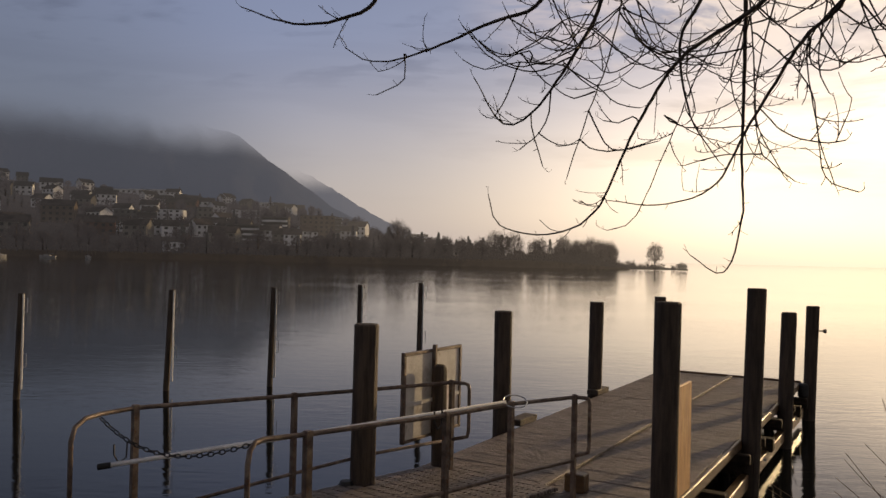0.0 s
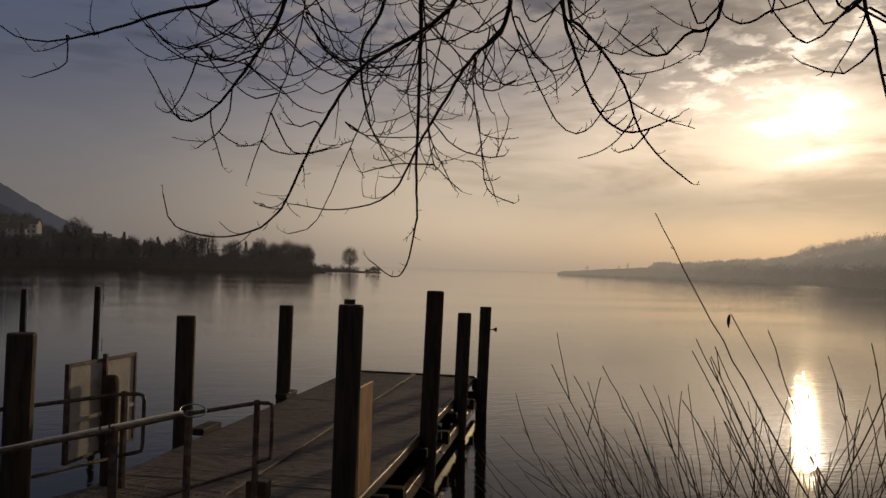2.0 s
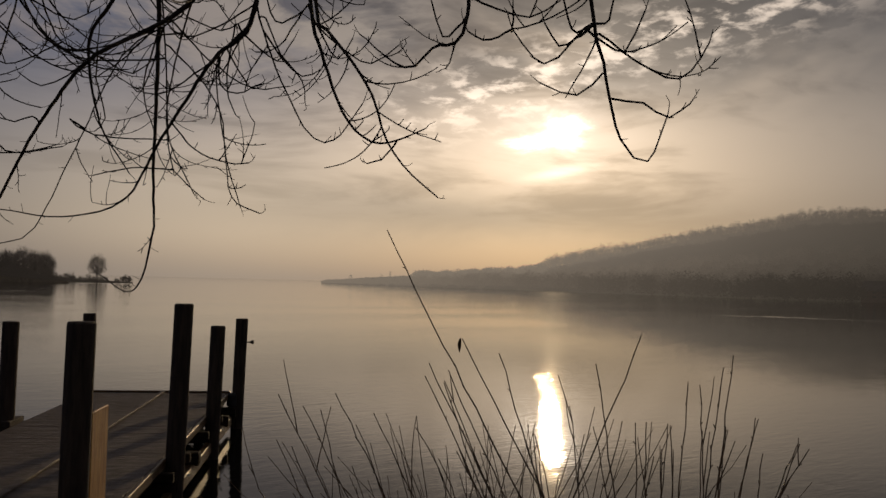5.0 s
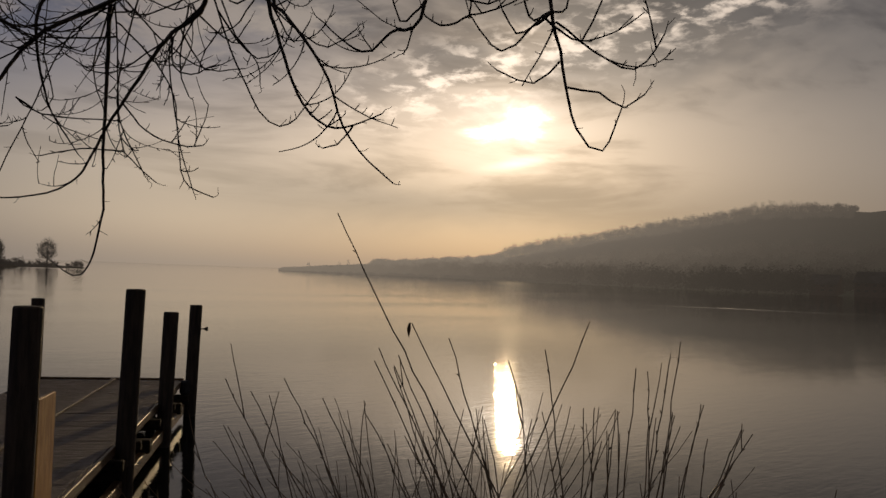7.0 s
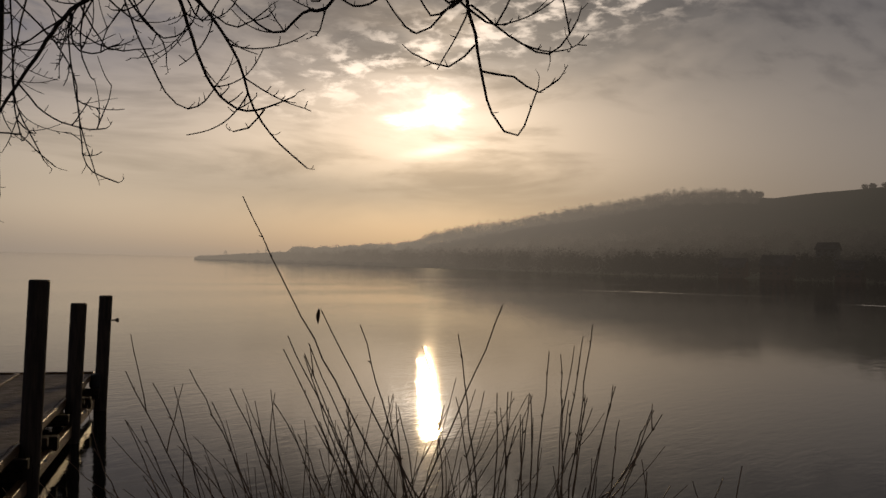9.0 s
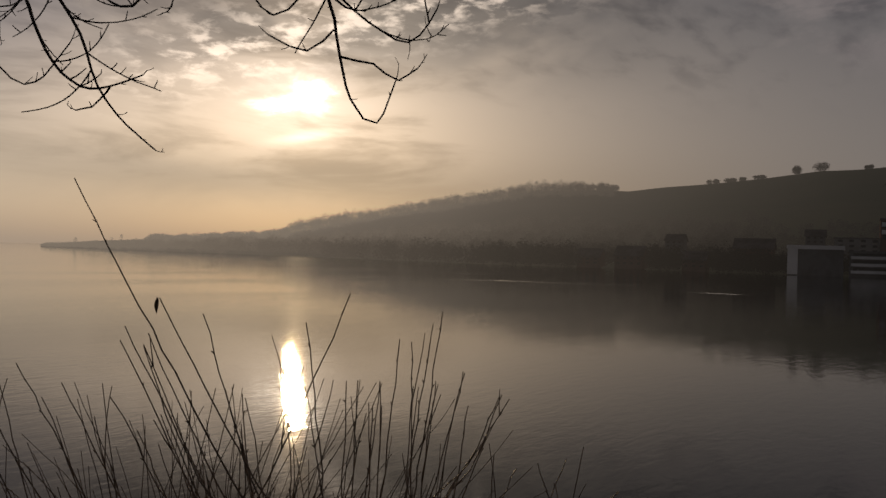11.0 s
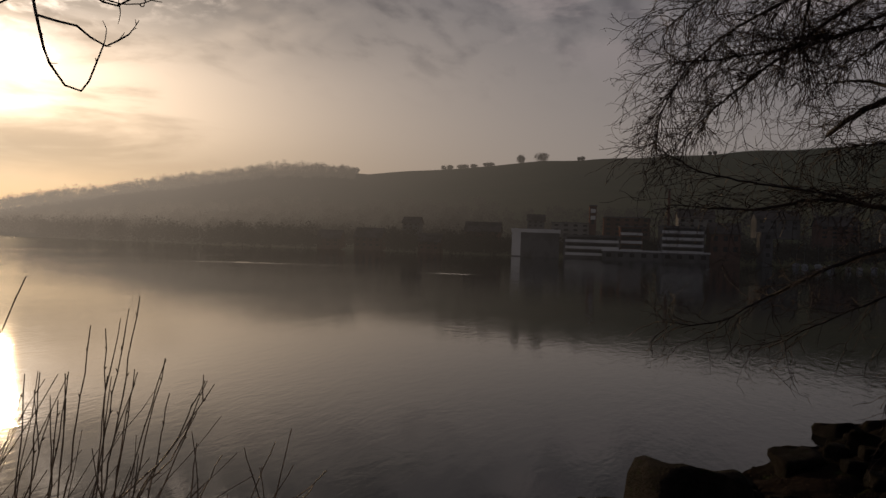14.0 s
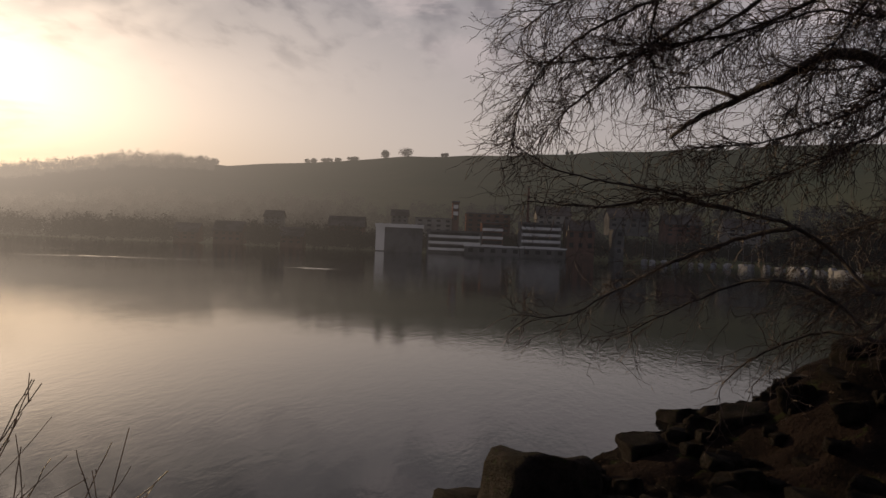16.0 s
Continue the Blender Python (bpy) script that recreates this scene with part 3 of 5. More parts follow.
# ---- mooring piles ----
PILES = [(2.405, 8.33, 2.91, "stout"), (4.62, 11.60, 2.975, "tall"), (6.45, 14.72, 2.46, ""), (8.14, 17.42, 2.45, ""),
         (-0.745, 8.63, 2.59, "stout"), (1.02, 12.10, 2.54, ""), (3.12, 15.60, 2.53, ""), (5.30, 19.05, 2.51, "")]
for i, (x, y, top, sort) in enumerate(PILES):
    random.seed(20 + i)
    pile = thing("mooring_pile", {"stout": "stout dark tarred timber pile beside the jetty", "tall": "tall dark tarred timber pile beside the jetty"}.get(sort, "dark tarred timber mooring pile in the water"), "pile", "piles along the jetty", pose(x, y, 0))
    body = Shape()
    lean = Vector((random.uniform(-0.012, 0.012), random.uniform(-0.012, 0.012), 0))
    if i in (1, 2, 3):
        lean = Vector((0.018, -0.008, 0))
    R = 0.134
    rows_z = [-2.0, -0.3, 0.02, 0.25, 0.7, 1.2, 1.7, 2.2, top - 0.02, top]
    for k, z in enumerate(rows_z):
        for j in range(18):
            a = 2 * math.pi * j / 18
            rr = R * (1 + 0.035 * noise.noise(Vector((math.cos(a) * 2, math.sin(a) * 2, z * 0.7 + i * 9)))) - (0.012 if k == len(rows_z) - 1 else 0)
            body.v.append(Vector((math.cos(a) * rr, math.sin(a) * rr, z)) + lean * (z - top))
    for k in range(len(rows_z) - 1):
        for j in range(18):
            body.f.append((k * 18 + j, k * 18 + (j + 1) % 18, k * 18 + 18 + (j + 1) % 18, k * 18 + 18 + j))
    body.f.append(tuple((len(rows_z) - 1) * 18 + j for j in range(18)))
    part("shaft", body, M_PILE, pile, smooth=False)
    if i == 4:
        foot = Shape()
        foot.tube([(-0.17, -0.10, 0.70), (-0.17, -0.10, 0.76), (-0.17, -0.10, 0.86), (-0.17, -0.10, 0.94)], [0.07, 0.11, 0.11, 0.06], 12)
        part("float", foot, M_BLACK, pile, "round black float")
    if i == 3:
        horn = Shape().tube([(0.10, -0.02, 1.92), (0.22, -0.04, 1.92)], 0.015, 6)
        horn.tube([(0.20, -0.04, 1.92), (0.25, -0.05, 1.92), (0.26, -0.05, 1.92)], [0.025, 0.05, 0.05], 10)
        part("bracket", horn, M_RUST, pile, "small rusty bracket")
    if i in (0, 1, 2):
        bolt = Shape().tube([(0.10, -0.13, 0.55), (0.10, -0.155, 0.55)], 0.02, 8)
        part("bolt", bolt, M_STEEL, pile)

# ---- slim steel guide posts out in the water ----
for i, (x, y, top) in enumerate([(-9.05, 18.0, 2.33), (-6.24, 19.5, 2.41), (-4.01, 20.5, 2.47), (-1.98, 22.0, 2.53), (-0.36, 22.5, 2.60)]):
    post = thing("mooring_post", "slim dark wooden mooring post with pale steel strip", "mooring post", "posts in the lake", pose(x, y, 0, 0, 0, 12 * i))
    part("shaft", Shape().tube([Matrix.Rotation(-radians(12 * i), 3, "Z") @ Vector(((-0.09, -0.13, -0.08, -0.03, -0.03)[i], 0, -1.5)), (0, 0, top - 0.02), (0, 0, top)], [0.075, 0.070, 0.062], 12), M_PILE, post)
    w = Matrix.Rotation(-radians(12 * i), 4, "Z")
    strip = Shape().box((0.035, 0.03, top - 0.25), w @ Matrix.Translation((0.066, -0.042, top / 2 + 0.1)))
    part("steel_strip", strip, M_STEEL if i > 1 else M_POLE, post, "pale steel guide strip")
    for z in (top - 0.42, top - 1.62):
        ring = Shape().tube([w @ Vector(p) for p in ((0.08, -0.03, z), (0.15, -0.03, z), (0.15, -0.03, z + 0.30), (0.08, -0.03, z + 0.30))], 0.010, 6)
        part("mooring_loop", ring, M_STEEL, post)

# ---- gangway with two railings ----
gangway = thing("gangway", "narrow timber gangway from the bank to the jetty", "gangway")
GA, GB = Vector((-3.1, 5.2, 1.0)), Vector((0.6, 9.3, 0.86))
along = (GB - GA).normalized()
across = Vector((along.y, -along.x, 0))
gm = Matrix((( across.x, along.x, 0, 0), (across.y, along.y, 0, 0), (0, 0, 1, 0), (0, 0, 0, 1)))
for i in range(36):
    p = GA + (GB - GA) * (i / 35) + across * 0.15
    part("plank", Shape().box((1.6, 0.135, 0.04), Matrix.Translation(p - Vector((0, 0, 0.02))) @ gm, 0.006), M_DECK, gangway)
for s in (-0.55, 0.85):
    part("beam", Shape().tube([GA + across * s - Vector((0, 0, 0.14)), GB + across * s - Vector((0, 0, 0.14))], 0.08, 8), M_BEAM, gangway)

TOPZ = 1.87


def railing(label, line, posts, lower, end_drop, start, end):
    """Tubular rail: a top tube that bends down at both ends, posts and a lower tube."""
    r = thing("railing", label, "railing", "gangway railings")
    top = [Vector((x, y, TOPZ)) for x, y in line]
    a = Vector((start[0], start[1], TOPZ))
    path = [a + Vector((0, 0, -1.0)), a + Vector((0, 0, -0.16))]
    path += [a + Vector((0, 0, -0.05)) + (top[0] - a) * 0.12, a + (top[0] - a) * 0.45] + top
    last, e = top[-1], Vector((end[0], end[1], TOPZ)) - top[-1]
    path += [last + e * 0.72, last + e * 0.94 + Vector((0, 0, -0.015)), last + e + Vector((0, 0, -0.07)), last + e + Vector((0, 0, -end_drop + 0.08)), last + e * 0.93 + Vector((0, 0, -end_drop + 0.01)), last + e * 0.6 + Vector((0, 0, -end_drop - 0.01)), last + Vector((0, 0, -end_drop - 0.04))]
    part("top_rail", Shape().tube(path, 0.021, 10), M_RUST, r, "rusty tubular top rail", True)
    for x, y, w in posts:
        z0 = min(0.82, bank_height(x, y) if y < 6 else 0.80)
        post = Shape().box((w, w, TOPZ - z0 + 0.03), Matrix.Translation((x, y, (TOPZ + z0 + 0.03) / 2)) @ gm, 0.004)
        part("post", post, M_RUST, r)
    part("lower_rail", Shape().tube([Vector((x, y, z)) for x, y, z in lower], 0.018, 8), M_RUST, r, "", True)
    return r


railing("rusty tubular steel railing on the lake side of the gangway", [(-2.95, 7.12), (-2.76, 7.43), (-1.44, 8.27), (-0.71, 8.73), (0.20, 9.37)],
        [(-2.76, 7.43, 0.055), (-1.44, 8.27, 0.05), (-0.71, 8.73, 0.035), (0.20, 9.37, 0.05)],
        [(-2.70, 7.40, 0.90), (-1.44, 8.27, 1.07), (-0.71, 8.73, 1.17), (0.20, 9.37, 1.21)], 0.62, (-3.04, 6.72), (0.40, 9.30))
railing("rusty tubular steel railing on the shore side of the gangway", [(-1.34, 6.25), (-1.03, 6.46), (0.10, 7.38), (0.76, 8.03), (1.48, 8.52)],
        [(-1.03, 6.46, 0.06), (0.10, 7.38, 0.05), (0.76, 8.03, 0.05), (1.48, 8.52, 0.045)],
        [(-1.0, 6.48, 1.18), (0.10, 7.38, 1.16), (0.76, 8.03, 1.16), (1.48, 8.52, 1.20)], 0.58, (-1.42, 6.05), (1.63, 8.46))

rescue = thing("rescue_pole", "long white metal rescue pole hung along the railing", "rescue pole")
PA, PB = Vector((-2.88, 7.05, 1.43)), Vector((0.70, 7.97, 1.895))
part("shaft", Shape().tube([PA, PB], 0.021, 10), M_POLE, rescue, "", True)
part("end_cap", Shape().tube([PA - (PB - PA).normalized() * 0.06, PA + (PB - PA).normalized() * 0.05], 0.028, 10), M_BLACK, rescue, "black end cap")
loop = [PB + Vector((0.10 + 0.12 * math.cos(a), 0.16 * math.sin(a) + 0.08, 0.035 * math.sin(a))) for a in [i * 2 * math.pi / 20 for i in range(21)]]
part("hook_loop", Shape().tube(loop, 0.006, 6), M_STEEL, rescue, "thin steel hook loop")
for x, y, z in ((-2.78, 7.30, 1.45), (0.06, 7.42, 1.78)):
    hook = Shape().tube([Vector((x, y, z + 0.14)), Vector((x, y - 0.02, z)), Vector((x - 0.04, y - 0.09, z - 0.03)), Vector((x - 0.07, y - 0.13, z + 0.05)), Vector((x - 0.07, y - 0.13, z + 0.14))], 0.008, 6)
    part("hook", hook, M_BLACK, rescue)

chain = thing("chain", "dark steel chain slung across the gangway entrance", "chain")
CA, CB = Vector((-2.92, 7.02, 1.86)), Vector((-1.36, 6.22, 1.86))
last = None
for i in range(30):
    t = (i + 0.5) / 30
    p = CA + (CB - CA) * t + Vector((0, 0, -0.225 * 4 * t * (1 - t) * (1.25 - 0.5 * t)))
    q = CA + (CB - CA) * (t + 0.01) + Vector((0, 0, -0.225 * 4 * (t + 0.01) * (0.99 - t) * (1.25 - 0.5 * (t + 0.01))))
    m = (q - p).to_track_quat("X", "Z").to_matrix().to_4x4()
    ring = [Matrix.Translation(p) @ m @ Matrix.Rotation(radians(90 * (i % 2)), 4, "X") @ Vector((0.036 * math.cos(a), 0.017 * math.sin(a), 0)) for a in [k * 2 * math.pi / 8 for k in range(9)]]
    part("link", Shape().tube(ring, 0.006, 5, False), M_BLACK, chain)

block = thing("timber_block", "squared brown timber block on the deck by the railing", "timber", at=Matrix.Translation((1.57, 8.80, 0.80)) @ TURN_J)
part("body", Shape().box((0.22, 0.16, 0.20), Matrix.Translation((0, 0, 0.10)), 0.012), M_BEAM, block)

sign = thing("sign_board", "pale double notice board seen from behind on a short pile", "sign")
SA, SB = Vector((-0.36, 9.18, 0)), Vector((0.31, 10.27, 0))
sd = (SB - SA).normalized()
sm = Matrix(((sd.x, -sd.y, 0, 0), (sd.y, sd.x, 0, 0), (0, 0, 1, 0), (0, 0, 0, 1)))
mid = (SA + SB) / 2
for k in (-1, 1):
    part("panel", Shape().box((0.60, 0.012, 0.98), Matrix.Translation(mid + sd * 0.315 * k + Vector((0, 0, 1.70))) @ sm), M_SIGN, sign, "pale metal sheet")
    part("frame_side", Shape().box((0.035, 0.05, 1.04), Matrix.Translation(mid + sd * 0.635 * k + Vector((0, 0, 1.70))) @ sm, 0.004), M_RUST, sign)
for z in (1.20, 2.20):
    part("frame_rail", Shape().box((1.27, 0.045, 0.035), Matrix.Translation(mid + Vector((0, 0, z))) @ sm, 0.004), M_RUST, sign)
part("stiffener", Shape().box((0.035, 0.05, 1.10), Matrix.Translation(mid + Vector((0.02, -0.03, 1.72))) @ sm, 0.004), M_RUST, sign)
part("crossbar", Shape().box((1.2, 0.03, 0.04), Matrix.Translation(mid + Vector((0.01, -0.02, 1.62))) @ sm), M_SIGN, sign)
part("post", Shape().tube([(0.07, 9.52, -1.2), (0.06, 9.55, 1.98), (0.06, 9.55, 2.03), (0.06, 9.55, 2.05)], [0.088, 0.085, 0.075, 0.05], 14), M_PILE, sign, "short dark timber pile")


# ---- overhanging tree ----
def taper(k, r0, r1):
    return [r0 + (r1 - r0) * (i / max(1, k - 1)) ** 0.8 for i in range(k)]


def wiggle(rng, line, amount):
    return [p + Vector((rng.uniform(-1, 1), rng.uniform(-1, 1), rng.uniform(-1, 1))) * amount * (0 if i in (0,) else 1) for i, p in enumerate(line)]


def twig(shape, rng, start, way, length, r, depth=0):
    """A thin twig in a smooth arc that turns upwards, knobby with short spurs."""
    pts, p, d = [start], start.copy(), way.normalized()
    k = max(3, int(length / 0.04))
    sway = Vector((rng.uniform(-1, 1), rng.uniform(-1, 1), 0)) * 0.07
    lift = rng.uniform(0.04, 0.15) if length > 0.2 else rng.uniform(0.05, 0.3)
    for i in range(k):
        d = (d + sway + Vector((rng.uniform(-0.09, 0.09), rng.uniform(-0.09, 0.09), lift + rng.uniform(-0.08, 0.08)))).normalized()
        p = p + d * length / k
        pts.append(p.copy())
        if depth < 1 and rng.random() < 0.45:
            s = (d.cross(Vector((rng.uniform(-1, 1), rng.uniform(-1, 1), rng.uniform(-1, 1)))).normalized() + d * 0.7 + Vector((0, 0, 0.25)))
            far = rng.random() < 0.2 and length > 0.3
            twig(shape, rng, p.copy(), s, rng.uniform(0.12, 0.3) if far else rng.uniform(0.02, 0.055), r * 0.75, 1)
    shape.tube(pts, taper(len(pts), r, r * 0.6), 4, False)


tree = thing("overhanging_tree", "bare winter tree with dark drooping branches over the shore", "tree")
LIMB = curve([(4.6, -3.4, 1.5), (4.4, -3.0, 3.6), (3.9, -1.2, 5.9), (3.2, 1.6, 6.7), (2.6, 3.8, 6.8), (1.8, 5.8, 6.6), (0.6, 6.5, 6.1), (-0.9, 6.4, 5.7)], 0.2)
trunk = Shape().tube([(4.75, -3.6, 0.6), (4.7, -3.5, 1.4), (4.55, -3.3, 2.4), (4.4, -3.0, 3.7), (4.6, -3.3, 5.2), (4.9, -3.9, 7.0)], [0.42, 0.30, 0.26, 0.24, 0.18, 0.10], 14)
part("trunk", trunk, M_BARK, tree, "", True)
part("limb", Shape().tube(LIMB, taper(len(LIMB), 0.17, 0.02), 10), M_BARK, tree, "", True)
hang_count = [0]
grown = []


def hang(*points, r=0.025, bushy=0.36):
    """One drooping branch with its twigs, grown from the limb above."""
    hang_count[0] += 1
    rng = random.Random(500 + hang_count[0])
    first = Vector(points[0])
    near = min(grown, key=lambda q: (q - first).length) if grown else None
    if near is not None and (near - first).length < 0.28:
        points, r, bushy = ((near, *points) if (near - first).length > 0.02 else points), 0.0068, bushy * 0.5
    else:
        root = min(LIMB[8:], key=lambda q: (q.xy - first.xy).length + abs(q.z - first.z) * 0.1)
        points = (root, (root + first) / 2 + Vector((0, 0, 0.15)), *points)
        r = r * 1.1
    line = wiggle(rng, curve(points, 0.07), 0.004)
    grown.extend(line)
    s = Shape().tube(line, taper(len(line), r, 0.0040), 6)
    n_line = len(line)
    for i in range(4, n_line - 1):
        if line[i].z > 6.2:
            continue
        d = (line[i + 1] - line[i]).normalized()
        sidewards = d.cross(Vector((rng.uniform(-1, 1), rng.uniform(-1, 1), rng.uniform(-1, 1)))).normalized()
        if rng.random() < 0.5:
            twig(s, rng, line[i], d * 0.6 + sidewards, rng.uniform(0.02, 0.07), 0.0030, 1)
        if rng.random() < bushy and i < n_line * 0.85:
            twig(s, rng, line[i], d * 0.9 + sidewards * 0.8, rng.uniform(0.18, 0.75) * (1.0 - 0.5 * i / n_line), 0.0046)
    twig(s, rng, line[-1], line[-1] - line[-2] + Vector((0, 0, 0.02)), rng.uniform(0.04, 0.10), 0.003)
    part("branch", s, M_BARK, tree)


hang((-0.54, 6.08, 5.27), (-0.82, 6.10, 5.12), (-1.16, 6.06, 5.07), (-1.54, 5.96, 5.16))
hang((0.73, 6.04, 5.30), (0.31, 6.13, 5.12), (-0.21, 6.20, 4.90), (-0.56, 6.20, 4.83), (-0.77, 6.16, 4.92))
hang((-0.32, 6.20, 4.90), (-0.31, 6.24, 4.71), (-0.53, 6.25, 4.58))
hang((1.18, 6.02, 5.31), (0.99, 6.16, 4.90), (0.72, 6.28, 4.50), (0.48, 6.32, 4.39), (0.23, 6.26, 4.74))
hang((1.32, 5.98, 5.33), (1.26, 6.12, 4.88), (1.14, 6.23, 4.49), (0.99, 6.32, 3.98))
hang((2.27, 5.30, 5.27), (1.79, 6.00, 4.87), (1.49, 6.19, 4.34), (1.22, 6.31, 3.71), (0.85, 6.37, 3.52), (0.47, 6.40, 3.59), (0.37, 6.39, 3.84))
hang((2.23, 5.47, 5.14), (1.99, 5.93, 4.92), (1.75, 6.13, 4.26), (1.53, 6.25, 3.68), (1.32, 6.30, 3.56))
hang((2.10, 5.56, 5.48), (2.16, 5.70, 4.93), (2.21, 5.85, 4.09), (2.23, 5.88, 3.65), (2.15, 6.03, 3.25), (1.93, 6.15, 3.38))
hang((2.48, 4.84, 5.08), (2.38, 5.27, 4.82), (2.23, 5.76, 4.34), (2.07, 6.08, 3.90), (1.69, 6.20, 3.77), (1.31, 6.29, 3.80))
hang((2.47, 4.94, 4.99), (2.40, 5.23, 4.77), (2.48, 5.24, 4.25), (2.53, 5.21, 3.91), (2.62, 4.96, 3.79))
hang((2.47, 4.82, 5.15), (2.57, 4.75, 4.77), (2.70, 4.53, 4.31), (2.77, 4.29, 4.21), (2.79, 4.01, 4.39))
hang((2.62, 4.35, 5.04), (2.70, 4.30, 4.68), (2.78, 4.15, 4.31), (2.83, 3.87, 4.15), (2.85, 3.46, 4.18))
hang((2.46, 4.00, 4.92), (2.49, 3.92, 4.75), (2.57, 3.81, 4.59), (2.66, 3.70, 4.37), (2.73, 3.65, 4.12), (2.80, 3.51, 3.93), (2.87, 3.36, 3.81))
hang((2.15, 5.66, 5.09), (2.12, 5.86, 4.70), (2.19, 5.82, 4.39))
hang((2.26, 5.34, 5.23), (2.24, 5.58, 4.83), (2.25, 5.71, 4.38), (2.39, 5.53, 3.94))
hang((1.41, 5.96, 5.33), (1.61, 6.03, 4.96), (1.99, 5.92, 4.94), (2.18, 5.57, 5.16))
hang((1.90, 5.83, 5.36), (1.77, 5.97, 4.99), (1.89, 6.07, 4.45), (2.10, 6.04, 4.10))
hang((0.99, 6.16, 4.90), (0.70, 6.22, 4.79), (0.38, 6.23, 4.88), (0.13, 6.17, 5.12))
hang((1.14, 6.23, 4.49), (1.33, 6.24, 4.20), (1.67, 6.16, 4.26))
hang((0.91, 6.19, 4.84), (0.59, 6.22, 4.86), (0.32, 6.25, 4.80), (0.14, 6.24, 4.87))
hang((0.66, 6.19, 4.94), (0.41, 6.22, 4.90), (0.20, 6.18, 5.07))
hang((1.10, 6.06, 5.20), (0.90, 6.10, 5.16), (0.73, 6.17, 5.00), (0.50, 6.21, 4.91))
hang((0.92, 6.19, 4.84), (1.18, 6.18, 4.68), (1.35, 6.18, 4.55), (1.52, 6.15, 4.51))
hang((1.34, 6.01, 5.24), (1.46, 6.04, 5.03), (1.62, 6.04, 4.91), (1.81, 5.98, 4.94))
hang((1.13, 6.08, 5.11), (1.32, 6.09, 4.96), (1.44, 6.10, 4.84), (1.57, 6.07, 4.84))
hang((0.84, 6.24, 4.66), (0.83, 6.27, 4.49), (0.77, 6.31, 4.33), (0.61, 6.34, 4.19))
hang((0.69, 6.29, 4.46), (0.73, 6.32, 4.27), (0.80, 6.34, 4.06))
hang((1.18, 6.19, 4.64), (1.02, 6.23, 4.59), (0.88, 6.23, 4.66))
hang((0.77, 6.31, 4.31), (0.91, 6.30, 4.23), (1.06, 6.28, 4.24))
hang((1.47, 6.17, 4.45), (1.37, 6.20, 4.40), (1.26, 6.22, 4.42))
hang((1.12, 6.27, 4.24), (1.21, 6.26, 4.19), (1.41, 6.23, 4.19), (1.64, 6.16, 4.27))
hang((1.70, 6.12, 4.45), (1.86, 6.09, 4.36), (2.26, 5.71, 4.32))
hang((1.83, 5.97, 4.94), (1.84, 6.02, 4.75), (1.92, 6.05, 4.48), (1.86, 6.09, 4.38))
hang((2.13, 5.58, 5.33), (2.20, 5.65, 4.88), (2.27, 5.71, 4.22), (2.33, 5.64, 4.06), (2.43, 5.45, 3.90))
hang((2.21, 5.60, 4.95), (2.37, 5.37, 4.68), (2.45, 5.26, 4.47), (2.49, 5.24, 4.18), (2.56, 5.15, 3.85))
hang((2.40, 5.21, 4.87), (2.43, 5.23, 4.66), (2.49, 5.10, 4.59), (2.56, 4.87, 4.63))
hang((2.52, 4.76, 5.02), (2.59, 4.67, 4.78), (2.66, 4.51, 4.60), (2.68, 4.50, 4.48))
hang((2.26, 5.68, 4.45), (2.37, 5.51, 4.25), (2.49, 5.24, 4.14), (2.57, 5.04, 4.13))
hang((2.28, 5.72, 4.12), (2.11, 6.02, 4.14), (1.87, 6.13, 4.07))
hang((2.85, 3.75, 4.13), (2.84, 3.87, 4.06), (2.83, 4.00, 4.05))
hang((2.43, 5.02, 5.02), (2.45, 5.18, 4.65), (2.50, 5.13, 4.45))
hang((2.61, 4.43, 5.00), (2.58, 4.69, 4.83), (2.52, 4.89, 4.83))
hang((2.97, 3.28, 4.78), (3.00, 3.62, 4.68), (3.00, 3.89, 4.62), (2.91, 4.25, 4.88))
hang((3.20, 2.63, 4.77), (3.31, 2.64, 4.46), (3.44, 2.63, 4.10), (3.53, 2.54, 3.99), (3.56, 2.44, 4.20))
hang((3.27, 2.63, 4.59), (3.42, 2.52, 4.46), (3.56, 2.37, 4.37), (3.61, 2.24, 4.53))
hang((3.38, 2.64, 4.29), (3.48, 2.53, 4.27), (3.57, 2.44, 4.20), (3.61, 2.35, 4.26))
hang((3.22, 2.68, 4.62), (3.12, 2.85, 4.46), (2.97, 2.93, 4.62))
hang((3.32, 2.65, 4.41), (3.26, 2.76, 4.31), (3.12, 2.88, 4.37))

# side branches high in the crown, each springing from a branch above
rng = random.Random(88)
crowns = [q for q in grown if 4.85 < q.z < 5.8 and q.y > 3.3 and q.x > 0.3]
outer = [q for q in grown if 4.62 < q.z < 5.3 and 2.4 < q.y < 3.3]
for i in range(60):
    p = rng.choice(crowns if i < 48 else outer)
    out = Vector((rng.uniform(-1, 1), rng.uniform(-0.6, 0.6), 0)).normalized() * rng.uniform(0.35, 0.8)
    sag = rng.uniform(0.10, 0.45)
    if i >= 48:
        out, sag = out * 0.6, sag * 0.5
    hang(p, p + out * 0.35 + Vector((0, 0, -sag * 0.6)), p + out * 0.75 + Vector((0, 0, -sag)), p + out * 1.1 + Vector((0, 0, -sag + rng.uniform(0.0, 0.2))))


